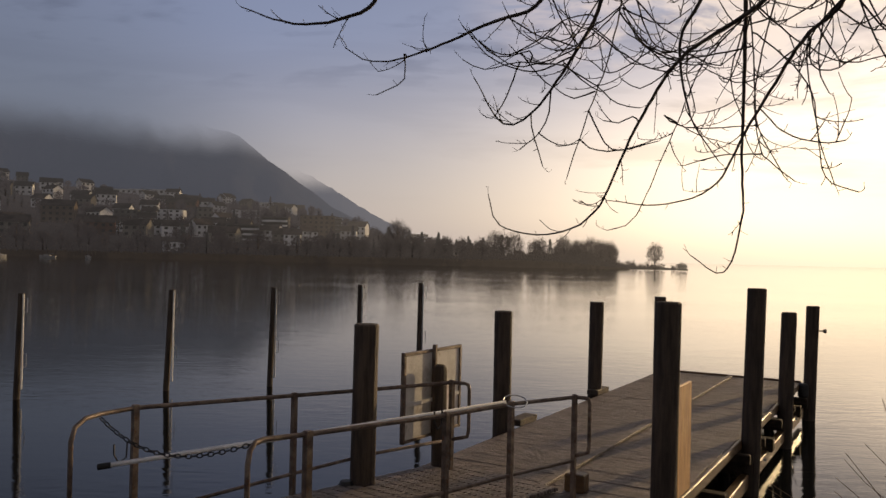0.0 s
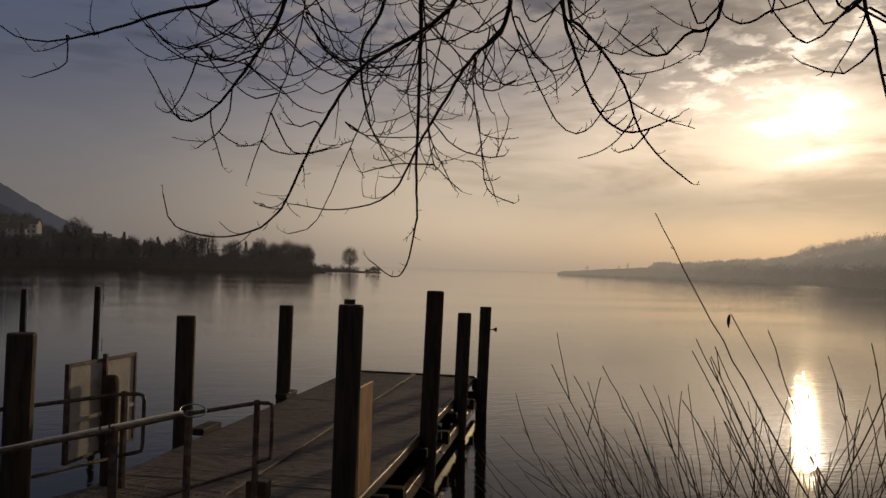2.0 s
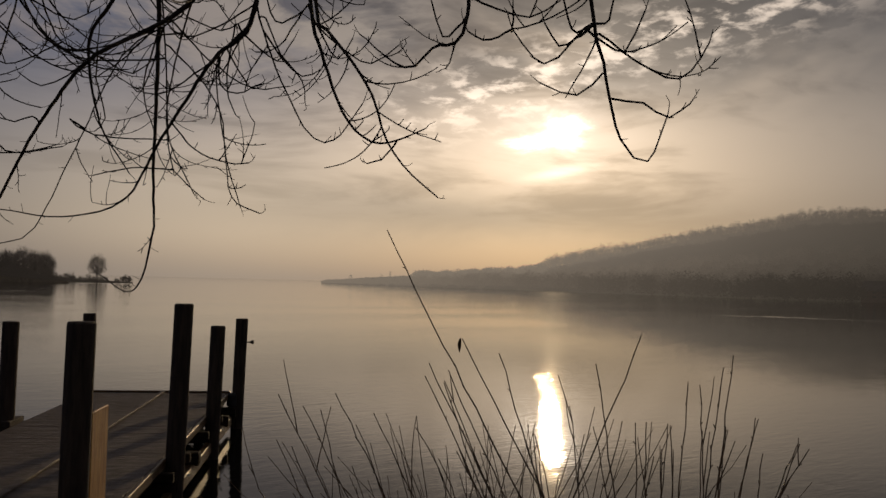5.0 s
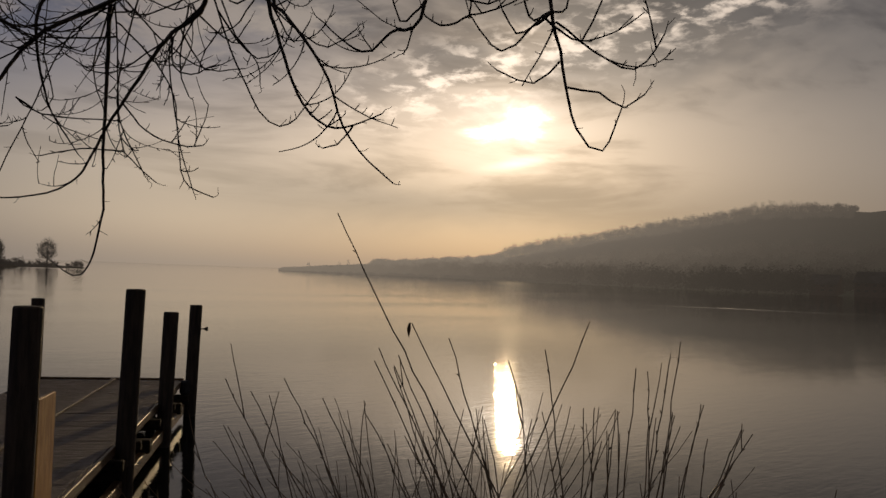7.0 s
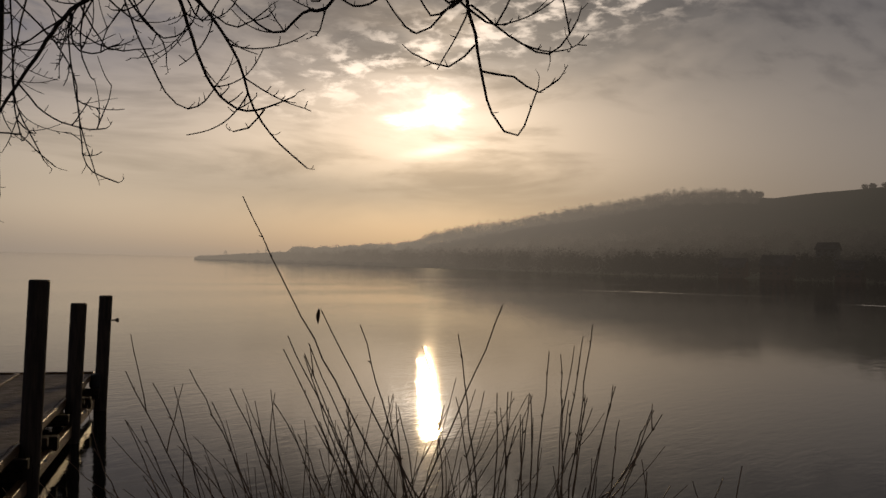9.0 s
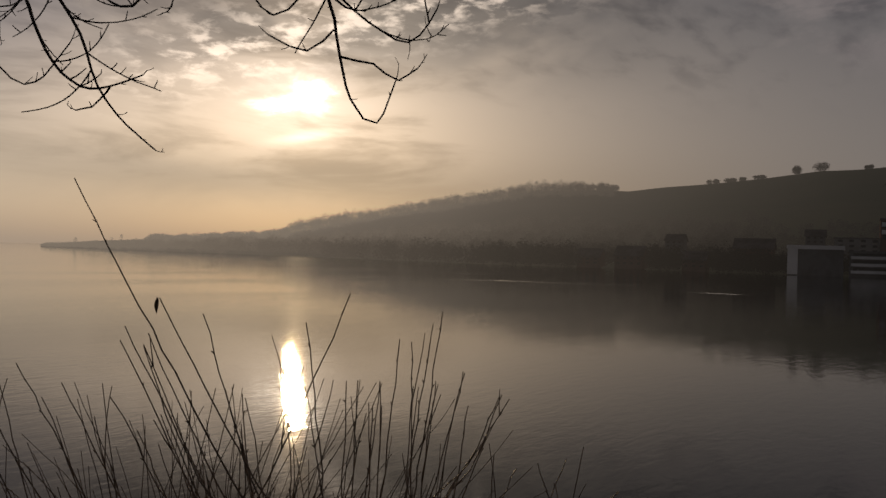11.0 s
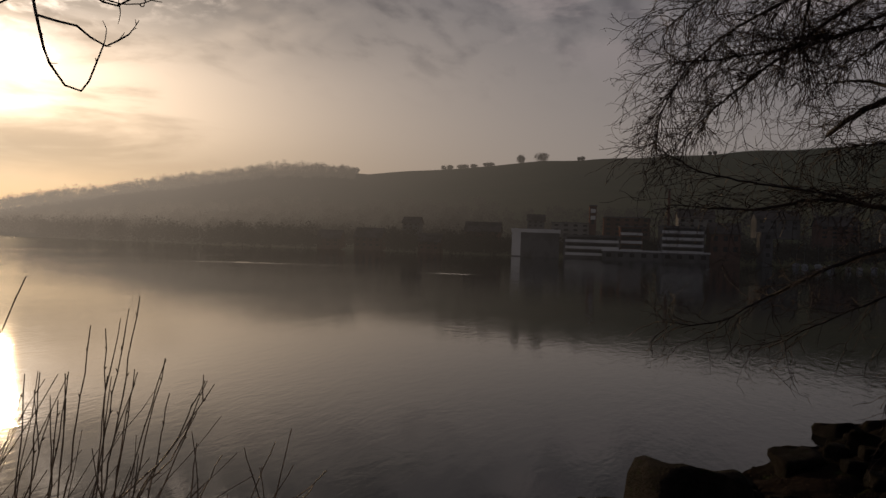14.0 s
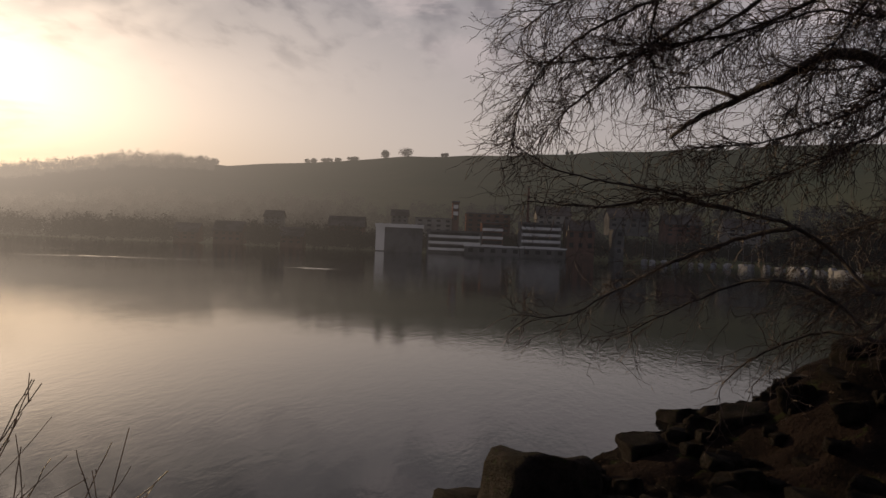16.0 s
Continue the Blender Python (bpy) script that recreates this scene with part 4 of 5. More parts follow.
# ---- weeping tree on the bank ----
def fine_twig(shape, rng, start, way, length, r, drop, depth=0):
    """A thin crooked shoot that trails at its end, with side shoots."""
    pts, p, d = [start], start.copy(), way.normalized()
    k = max(4, int(length / 0.075))
    for i in range(k):
        d = (d + Vector((rng.uniform(-0.36, 0.36), rng.uniform(-0.36, 0.36), rng.uniform(-0.34, 0.34) - drop * i / k))).normalized()
        p = p + d * length / k
        pts.append(p.copy())
        if depth < 2 and rng.random() < 0.56:
            s = d + Vector((rng.uniform(-1.1, 1.1), rng.uniform(-1.1, 1.1), rng.uniform(-1.0, 0.8)))
            fine_twig(shape, rng, p.copy(), s, length * rng.uniform(0.22, 0.55), r * 0.72, drop, depth + 1)
    shape.tube(pts, taper(len(pts), r, r * 0.5), 3, False)


willow = thing("weeping_tree", "bare tree on the bank with fine drooping reddish twigs", "tree")
wt = Shape().tube([(10.4, -6.0, 1.0), (10.35, -5.9, 1.9), (10.1, -5.6, 2.8), (9.8, -5.2, 4.0), (9.9, -5.3, 5.8), (10.2, -5.6, 8.0)], [0.45, 0.34, 0.28, 0.24, 0.17, 0.07], 14)
part("trunk", wt, M_BARK, willow, "", True)
limb_count = [0]


def limb(*points, r=0.044, root=(9.9, -5.3, 4.2), dense=0.30, drop=0.10, reach=0.85):
    limb_count[0] += 1
    rng = random.Random(900 + limb_count[0])
    first = Vector(points[0])
    if first.y < -2.9:
        points = (root, (Vector(root) + first) / 2 + Vector((0.1, 0.1, 0.12)), *points)
    else:
        r = min(r, 0.028)
    line = wiggle(rng, curve(points, 0.10), 0.010)
    s = Shape().tube(line, taper(len(line), r, 0.022 if r > 0.05 else 0.006), 8)
    part("limb", s, M_BARK, willow, "", True)
    t = Shape()
    for i in range(5, len(line)):
        for k in range(5):
            if rng.random() < dense:
                d = (line[i] - line[i - 1]).normalized()
                fine_twig(t, rng, line[i], d * 0.6 + Vector((rng.uniform(-0.8, 0.8), rng.uniform(-0.6, 0.8), rng.uniform(-0.7, 0.7))), rng.uniform(0.25, reach), 0.0052, drop)
    part("twig_spray", t, M_TWIG, willow, "fine reddish drooping twigs")


def bough(*points):
    limb(*points, r=0.034, root=(9.95, -5.35, 6.2), dense=1.0, drop=0.24, reach=0.72)


limb((8.69, -3.27, 5.19), (9.08, -2.94, 5.41), (8.94, -2.48, 5.17), (9.39, -2.10, 5.00), (9.21, -1.62, 4.74), (9.57, -1.43, 4.59), r=0.12)
limb((9.10, -2.04, 4.94), (9.44, -1.71, 5.12), (9.21, -1.30, 5.05))
limb((8.83, -3.41, 3.05), (9.27, -3.09, 3.41), (9.10, -2.59, 3.68), (9.53, -2.07, 3.85), (9.36, -1.22, 4.02), (9.70, -0.33, 4.20), (9.36, 0.26, 4.46))
limb((8.80, -3.42, 2.59), (9.26, -3.10, 2.92), (9.13, -2.51, 3.12), (9.52, -2.16, 3.04), (9.33, -1.44, 2.72), (9.66, -0.96, 2.39))
limb((9.09, -2.64, 3.67), (9.53, -2.14, 3.52), (9.35, -1.42, 3.22), (9.70, -0.88, 2.88), (9.41, -0.39, 2.63), (9.71, 0.20, 2.59))
limb((8.84, -3.34, 2.71), (9.28, -2.96, 2.60), (9.12, -2.32, 2.35), (9.44, -2.07, 2.00))
limb((9.24, -2.01, 3.83), (9.64, -1.43, 3.95), (9.41, -0.70, 3.82), (9.72, 0.10, 3.87))
bough((8.23, -3.08, 5.54), (8.66, -2.63, 5.71), (8.57, -2.00, 5.46), (9.04, -1.52, 5.18))
bough((8.24, -2.74, 5.89), (8.72, -2.40, 5.72), (8.61, -1.80, 5.47), (9.03, -1.17, 5.46), (8.77, -0.76, 5.42))
bough((8.31, -2.37, 6.02), (8.82, -1.61, 5.97), (8.68, -0.85, 5.70), (9.11, -0.21, 5.38), (8.90, 0.12, 4.89), (9.26, 0.26, 4.48))
bough((8.44, -1.79, 6.06), (8.91, -0.91, 5.99), (8.70, -0.23, 5.80), (9.00, 0.15, 5.62))
bough((8.53, -1.19, 6.09), (9.01, -1.11, 5.57), (8.82, -1.16, 5.02))
bough((8.36, -2.29, 5.93), (8.96, -1.55, 5.50), (8.82, -0.60, 5.26), (9.12, 0.14, 5.29))
bough((8.17, -3.04, 5.77), (8.65, -2.85, 5.49), (8.51, -2.57, 5.09), (8.91, -2.49, 4.78))
bough((8.35, -3.14, 4.96), (8.75, -3.01, 4.82), (8.54, -2.80, 4.51))
bough((8.42, -2.05, 5.95), (8.94, -1.43, 5.67), (8.82, -0.83, 5.18), (9.21, -0.35, 4.84), (8.96, -0.07, 4.50))
bough((8.36, -3.15, 4.86), (8.91, -2.60, 4.59), (8.75, -2.09, 4.44), (9.17, -1.52, 4.42))

bough((8.30, -3.40, 5.60), (8.80, -3.00, 5.90), (9.00, -2.60, 6.00))
bough((8.40, -3.30, 5.30), (8.90, -2.90, 5.20), (9.10, -2.30, 5.30))
bough((8.35, -3.20, 4.60), (8.85, -2.70, 4.30), (9.10, -2.00, 4.00), (9.20, -1.40, 3.90))
bough((8.80, -3.60, 3.90), (9.20, -3.30, 3.70), (9.40, -2.90, 3.40))
bough((8.80, -3.70, 3.30), (9.20, -3.40, 3.10), (9.40, -3.00, 2.80))


# ---- shrub stems at the water's edge ----
shrub = thing("bare_shrub", "bare brown shrub stems rising from the bank", "shrub")
stem_count = [0]


def stalk(tip, low, bend=0.05):
    stem_count[0] += 1
    rng = random.Random(70 + stem_count[0])
    tip, low = Vector(tip), Vector(low)
    fall = low - tip
    knee = low + fall.normalized() * 0.40
    base = knee + Vector((fall.x, fall.y, 0)).normalized() * min(0.12, fall.xy.length)
    base.z = min(knee.z - 0.3, bank_height(base.x, base.y) - 0.05)
    bow = Vector((rng.uniform(-1, 1), rng.uniform(-1, 1), 0)) * bend * 0.25
    line = wiggle(rng, curve([base, knee, low + bow * 0.3, (low + tip) / 2 + bow * 0.4, tip], 0.05), 0.003)
    s = Shape().tube(line, taper(len(line), 0.0052, 0.0014), 5)
    for i in range(6, len(line) - 1):
        if rng.random() < 0.3:
            d = (line[i + 1] - line[i]).normalized()
            o = d.orthogonal()
            o.rotate(Matrix.Rotation(rng.uniform(0, 6.28), 3, d))
            s.tube([line[i], line[i] + d * 0.008 + o * 0.005], [0.0022, 0.0010], 4)
        if rng.random() < 0.07:
            twig(s, rng, line[i], (line[i + 1] - line[i]).normalized() + Vector((rng.uniform(-0.6, 0.6), rng.uniform(-0.6, 0.6), 0.4)), rng.uniform(0.06, 0.22), 0.0018, 1)
    part("stem", s, M_STEM, shrub)


stalk((1.46, 1.74, 3.50), (1.654, 1.384, 2.82))
stalk((1.54, 1.51, 3.23), (1.59, 1.24, 2.86))
stalk((1.67, 1.52, 3.19), (1.65, 1.32, 2.84))
stalk((1.59, 1.71, 3.15), (1.63, 1.47, 2.81))
stalk((1.58, 1.71, 3.12), (1.61, 1.49, 2.81))
stalk((1.65, 1.72, 3.10), (1.67, 1.49, 2.78))
stalk((1.84, 1.21, 3.25), (1.61, 1.23, 2.86))
stalk((1.84, 1.35, 3.17), (1.75, 1.21, 2.85))
stalk((2.14, 1.29, 3.11), (2.00, 1.22, 2.80))
stalk((2.21, 1.20, 3.19), (2.05, 1.15, 2.81))
stalk((2.19, 1.23, 3.11), (2.04, 1.17, 2.81))
stalk((2.31, 1.19, 3.02), (2.16, 1.16, 2.79))
stalk((2.37, 1.08, 2.95), (2.20, 1.10, 2.80))
stalk((1.34, 2.09, 3.04), (1.41, 1.86, 2.74))
stalk((1.40, 2.05, 3.01), (1.46, 1.83, 2.74))
stalk((1.53, 2.09, 3.03), (1.59, 1.86, 2.71))
stalk((1.57, 1.94, 2.99), (1.60, 1.73, 2.74))
stalk((1.61, 1.79, 2.97), (1.62, 1.60, 2.77))
stalk((1.34, 2.26, 2.81), (1.35, 2.11, 2.69))
stalk((2.02, 1.26, 3.02), (1.91, 1.17, 2.82))
stalk((2.23, 1.31, 2.98), (2.11, 1.23, 2.78))
stalk((1.54, 2.19, 2.97), (1.53, 2.01, 2.68))
stalk((2.43, 1.14, 2.95), (2.23, 1.15, 2.67))
stalk((2.31, 1.09, 2.81), (2.19, 1.03, 2.70))
stalk((2.52, 0.92, 2.82), (2.38, 0.89, 2.67))
stalk((2.45, 1.03, 2.77), (2.36, 0.92, 2.67))
stalk((2.58, 1.00, 2.76), (2.43, 0.99, 2.64))
stalk((2.62, 0.86, 2.68), (2.50, 0.85, 2.65))
stalk((2.42, 1.08, 2.75), (2.28, 1.06, 2.67))
stalk((2.42, 1.14, 2.95), (2.28, 1.12, 2.83))
stalk((2.63, 0.86, 2.68), (2.48, 0.89, 2.63))
stalk((1.86, 1.59, 2.97), (1.78, 1.46, 2.78))
stalk((2.08, 1.66, 3.01), (1.98, 1.53, 2.73))
stalk((1.97, 1.47, 2.99), (1.89, 1.34, 2.79))
stalk((1.97, 1.33, 3.02), (1.86, 1.24, 2.82))
stalk((2.14, 1.40, 2.90), (2.02, 1.34, 2.77))
stalk((2.08, 1.33, 2.94), (1.98, 1.25, 2.80))
stalk((2.35, 1.31, 2.97), (2.22, 1.25, 2.76))
stalk((2.31, 1.18, 2.93), (2.19, 1.12, 2.80))
stalk((2.41, 1.17, 2.85), (2.29, 1.14, 2.78))
stalk((1.58, 2.05, 2.94), (1.58, 1.87, 2.72))
stalk((1.66, 1.72, 3.13), (1.69, 1.48, 2.79))
stalk((1.68, 1.76, 3.09), (1.68, 1.55, 2.78))
stalk((1.76, 1.79, 2.90), (1.73, 1.64, 2.75))
stalk((1.65, 1.74, 2.89), (1.62, 1.60, 2.77))
stalk((1.42, 2.24, 2.88), (1.44, 2.07, 2.69))
stalk((1.41, 2.13, 2.88), (1.42, 1.97, 2.72))
stalk((1.68, 1.97, 2.88), (1.64, 1.83, 2.72))
stalk((1.93, 1.65, 2.94), (1.86, 1.52, 2.76))
stalk((2.22, 1.31, 3.10), (2.08, 1.20, 2.71))
stalk((2.33, 1.30, 2.98), (2.17, 1.23, 2.68))
stalk((2.38, 1.24, 3.01), (2.20, 1.20, 2.68))
stalk((2.04, 1.35, 3.01), (1.91, 1.25, 2.75))
stalk((2.16, 1.37, 2.99), (2.01, 1.29, 2.72))
rng = random.Random(5)
shoots = Shape()
for i in range(330):   # a fan of arching shoots that lean away from the heart of the shrub
    az, r = rng.gauss(40, 9.5), rng.uniform(1.75, 2.6)
    az = max(20, min(57, az))
    x, y = 0.3 + math.sin(radians(az)) * r, -0.05 + math.cos(radians(az)) * r
    z = bank_height(x, y)
    h = 1.22 + 0.52 * rng.random() ** 1.5 * (1.0 if 28 < az < 54 else 0.8)
    fan = (az - 41) / 20 + rng.gauss(0, 0.22)
    out = Vector((math.cos(radians(40)), -math.sin(radians(40)), 0)) * fan * 0.42 + Vector((rng.uniform(-0.1, 0.1), rng.uniform(-0.1, 0.15), 0))
    p = Vector((x, y, z - 0.05)) - out * h * 0.55
    p.z = bank_height(p.x, p.y) - 0.05
    up_way = Vector((0, 0, 1))
    line = wiggle(rng, curve([p, p + (up_way + out * 0.35).normalized() * h * 0.5, p + (up_way + out * 0.75).normalized() * h * 0.82, p + (up_way + out * 1.1).normalized() * h], 0.08), 0.004)
    shoots.tube(line, taper(len(line), 0.0034, 0.0009), 4, False)
    if rng.random() < 0.35:
        twig(shoots, rng, line[len(line) * 2 // 3], up_way + out + Vector((rng.uniform(-0.5, 0.5), rng.uniform(-0.5, 0.5), 0.2)), rng.uniform(0.08, 0.26), 0.0014)
tagged(part("undergrowth", shoots, M_STEM, shrub, "thicket of thin bare shoots"), kind="stuff")
leaf = Shape()
for k in range(5):
    w = (0.0015, 0.005, 0.006, 0.004, 0.001)[k]
    c = Vector((1.535, 1.505, 3.232)) + Vector((-0.007 + 0.001 * k, 0.002 * k, 0.000 - 0.009 * k))
    leaf.v += [c + Vector((-w, w * 0.5, 0.002)), c + Vector((0, -w * 0.4, 0)), c + Vector((w, w * 0.5, 0.002))]
for k in range(4):
    leaf.f += [(3 * k, 3 * k + 1, 3 * k + 4, 3 * k + 3), (3 * k + 1, 3 * k + 2, 3 * k + 5, 3 * k + 4)]
part("leaf", leaf, M_DRYLEAF, shrub, "curled withered leaf")


# ---- far trees ----
def crown_shape(rng, w, h, base, count, size, cone=False, fine=False):
    s = Shape()
    lumps = [Vector((rng.uniform(-0.6, 0.6) * w, rng.uniform(-0.6, 0.6) * w, base + h * rng.uniform(0.2, 0.9))) for _ in range(7)]
    for i in range(count):
        if cone:
            t = rng.random() ** 0.7
            a, rr = rng.uniform(0, 6.28), w * (1 - t) * rng.uniform(0.5, 1.05) + 0.15
            c = Vector((math.cos(a) * rr, math.sin(a) * rr, base + h * t))
        else:
            d = Vector((rng.gauss(0, 1), rng.gauss(0, 1), rng.gauss(0, 1))).normalized() * rng.uniform(0.55, 1.0)
            c = Vector((d.x * w, d.y * w, base + h / 2 + d.z * h / 2)).lerp(rng.choice(lumps), rng.uniform(0, 0.35))
        e = [Vector((rng.uniform(-1, 1), rng.uniform(-1, 1), rng.uniform(-0.5, 1.2))) * size for _ in range(3)]
        if fine:   # bare shoots that point outwards and up
            out = Vector((c.x, c.y, (c.z - base) * 0.45)).normalized() + Vector((rng.uniform(-0.5, 0.5), rng.uniform(-0.5, 0.5), rng.uniform(0, 0.7)))
            e = [e[0] * 0.30, e[1] * 0.45, out * size * rng.uniform(1.2, 3.4)]
        o = len(s.v)
        s.v += [c + e[0], c + e[1] * 0.6, c + e[2]]
        s.f.append((o, o + 1, o + 2))
    return s


TREES = []
for k in range(8):
    rng = random.Random(40 + k)
    cone = k in (5, 6)
    t = thing("far_tree", "dark conifer among the houses on the far shore" if cone else "bare winter tree on the far shore", "tree", "trees on the opposite shore")
    h = (11, 9, 13, 8, 10, 12, 9, 18)[k]
    w = (4.2, 4.5, 4.6, 3.6, 3.4, 2.2, 2.0, 6.3)[k]
    tr = Shape().tube([(0, 0, -0.6), (0.05, 0, h * 0.25), (0.2, 0.1, h * 0.6), (0.1, 0, h * 0.9)], [0.035 * h, 0.028 * h, 0.018 * h, 0.004 * h], 6)
    if not cone:
        for j in range(9):
            a, z = rng.uniform(0, 6.28), h * rng.uniform(0.25, 0.6)
            tr.tube([(0.1, 0.05, z), (math.cos(a) * w * 0.4, math.sin(a) * w * 0.4, z + h * 0.15), (math.cos(a) * w * 0.75, math.sin(a) * w * 0.75, z + h * 0.33)], [0.011 * h, 0.007 * h, 0.002 * h], 4, False)
    part("trunk", tr, M_BARK, t)
    crown = crown_shape(rng, w, h * (0.92 if cone else 0.88), h * (0.08 if cone else 0.12), 600 if cone else (1700 if k != 7 else 2600), 0.42 if not cone else 0.55, cone, not cone)
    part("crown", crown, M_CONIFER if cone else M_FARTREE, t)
    TREES.append(t)
used = set()


def plant(k, place, scale, turn, label=""):
    m = Matrix.Translation(place) @ Matrix.Rotation(turn, 4, "Z")
    if k not in used:
        used.add(k)
        ob = TREES[k]
        ob.matrix_basis = m
    else:
        ob = copy_thing(TREES[k], m)
    ob.scale = (scale, scale, scale * 1.0)
    if label:
        ob["label"] = label
    return ob


def on_left(az, elev):
    """The place on the opposite slope that shows at this height above the horizon, seen from the bank."""
    best = None
    for i in range(2, 60):
        r, h = left_land(az, i / 60)
        e = math.degrees(math.atan2(h - 3.3, r))
        if best is None or abs(e - elev) < best[0]:
            best = (abs(e - elev), r, h)
    return polar(az, best[1], best[2])


rng = random.Random(11)
for i in range(64):   # waterside belt
    az = -29 + 41.5 * (i + rng.random()) / 64
    k = rng.choice((0, 1, 2, 3, 4, 0, 2, 5))
    sc = rng.uniform(0.35, 0.85) if az < -4 else rng.uniform(0.60, 1.25)
    if 8.5 < az:
        k, sc = rng.choice((0, 2, 4, 2)), rng.uniform(0.75, 1.0)
    r, h = left_land(az, rng.uniform(0.03, 0.09))
    plant(k, polar(az, r, h - 0.2), sc, rng.uniform(0, 6))
for i in range(215):  # between the houses
    az = -31 + 36 * rng.random()
    t = 0.1 + 0.9 * rng.random()
    if i % 3 == 0:
        az, t = rng.uniform(-14, 4), 0.2 + 0.8 * rng.random()
    r, h = left_land(az, t)
    plant(rng.choice((0, 1, 2, 3, 4, 5, 6, 5, 3)), polar(az, r, h - 0.4), rng.uniform(0.45, 1.15), rng.uniform(0, 6))
plant(7, on_left(-2.5, 0.0), 1.0, 0.4, "tall spreading bare tree on the far shore")
for az, k, sc in ((7.4, 2, 0.95), (8.1, 5, 0.95), (9.0, 0, 1.0), (10.0, 4, 1.15), (10.9, 2, 1.0), (11.6, 0, 0.95), (12.3, 4, 1.0), (15.15, 2, 0.92)):
    r, h = left_land(az, 0.15)
    plant(k, polar(az, r + 2, h - 0.2), sc, az, "slender bare tree on the tip of the far shore")
bushes = Shape()
for i in range(60):
    az = rng.uniform(11.8, 17.5)
    b = crown_shape(rng, rng.uniform(0.8, 2.2), rng.uniform(0.8, 2.4) + 2.8 * rng.random() ** 3, 0.0, 90, 0.38)
    r, h = left_land(az, 0.1)
    o, c = len(bushes.v), polar(az, r + rng.uniform(-3, 5), max(0.2, h - 0.5))
    bushes.v += [p + c for p in b.v]
    bushes.f += [tuple(o + q for q in f) for f in b.f]
tagged(new("shore_bushes", bushes.mesh("shore_bushes", M_FARTREE)), "low dark bushes along the far point", "bushes", kind="stuff")

thicket = Shape()
for i in range(3000):
    az = rng.uniform(-31, 12.6)
    tall = 1 + 0.8 * max(-0.6, noise.noise(Vector((az * 0.9, 7, 2))) * 1.6)
    b = crown_shape(rng, rng.uniform(1.5, 3.2), rng.uniform(2.4, 6.5) * tall, 0.0, 60, 0.6)
    if i % 7 == 0:
        az = rng.uniform(2, 12.4)
    r, h = left_land(az, rng.random() ** 1.3 * (0.95 if az < 0 else 0.12))
    o, c = len(thicket.v), polar(az, r + 2, h - 0.7)
    thicket.v.extend(p + c for p in b.v)
    thicket.f.extend(tuple(o + q for q in f) for f in b.f)
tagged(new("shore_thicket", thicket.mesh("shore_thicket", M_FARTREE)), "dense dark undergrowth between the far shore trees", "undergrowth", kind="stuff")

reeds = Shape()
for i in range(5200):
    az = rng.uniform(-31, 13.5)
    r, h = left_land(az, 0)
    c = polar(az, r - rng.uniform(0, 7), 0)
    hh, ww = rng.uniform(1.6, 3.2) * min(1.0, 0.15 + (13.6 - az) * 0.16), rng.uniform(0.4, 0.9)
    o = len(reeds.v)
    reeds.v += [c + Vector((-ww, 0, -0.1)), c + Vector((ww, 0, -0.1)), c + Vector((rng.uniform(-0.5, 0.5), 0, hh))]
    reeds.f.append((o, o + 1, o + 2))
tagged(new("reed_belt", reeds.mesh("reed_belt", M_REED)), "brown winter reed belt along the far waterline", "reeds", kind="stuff")


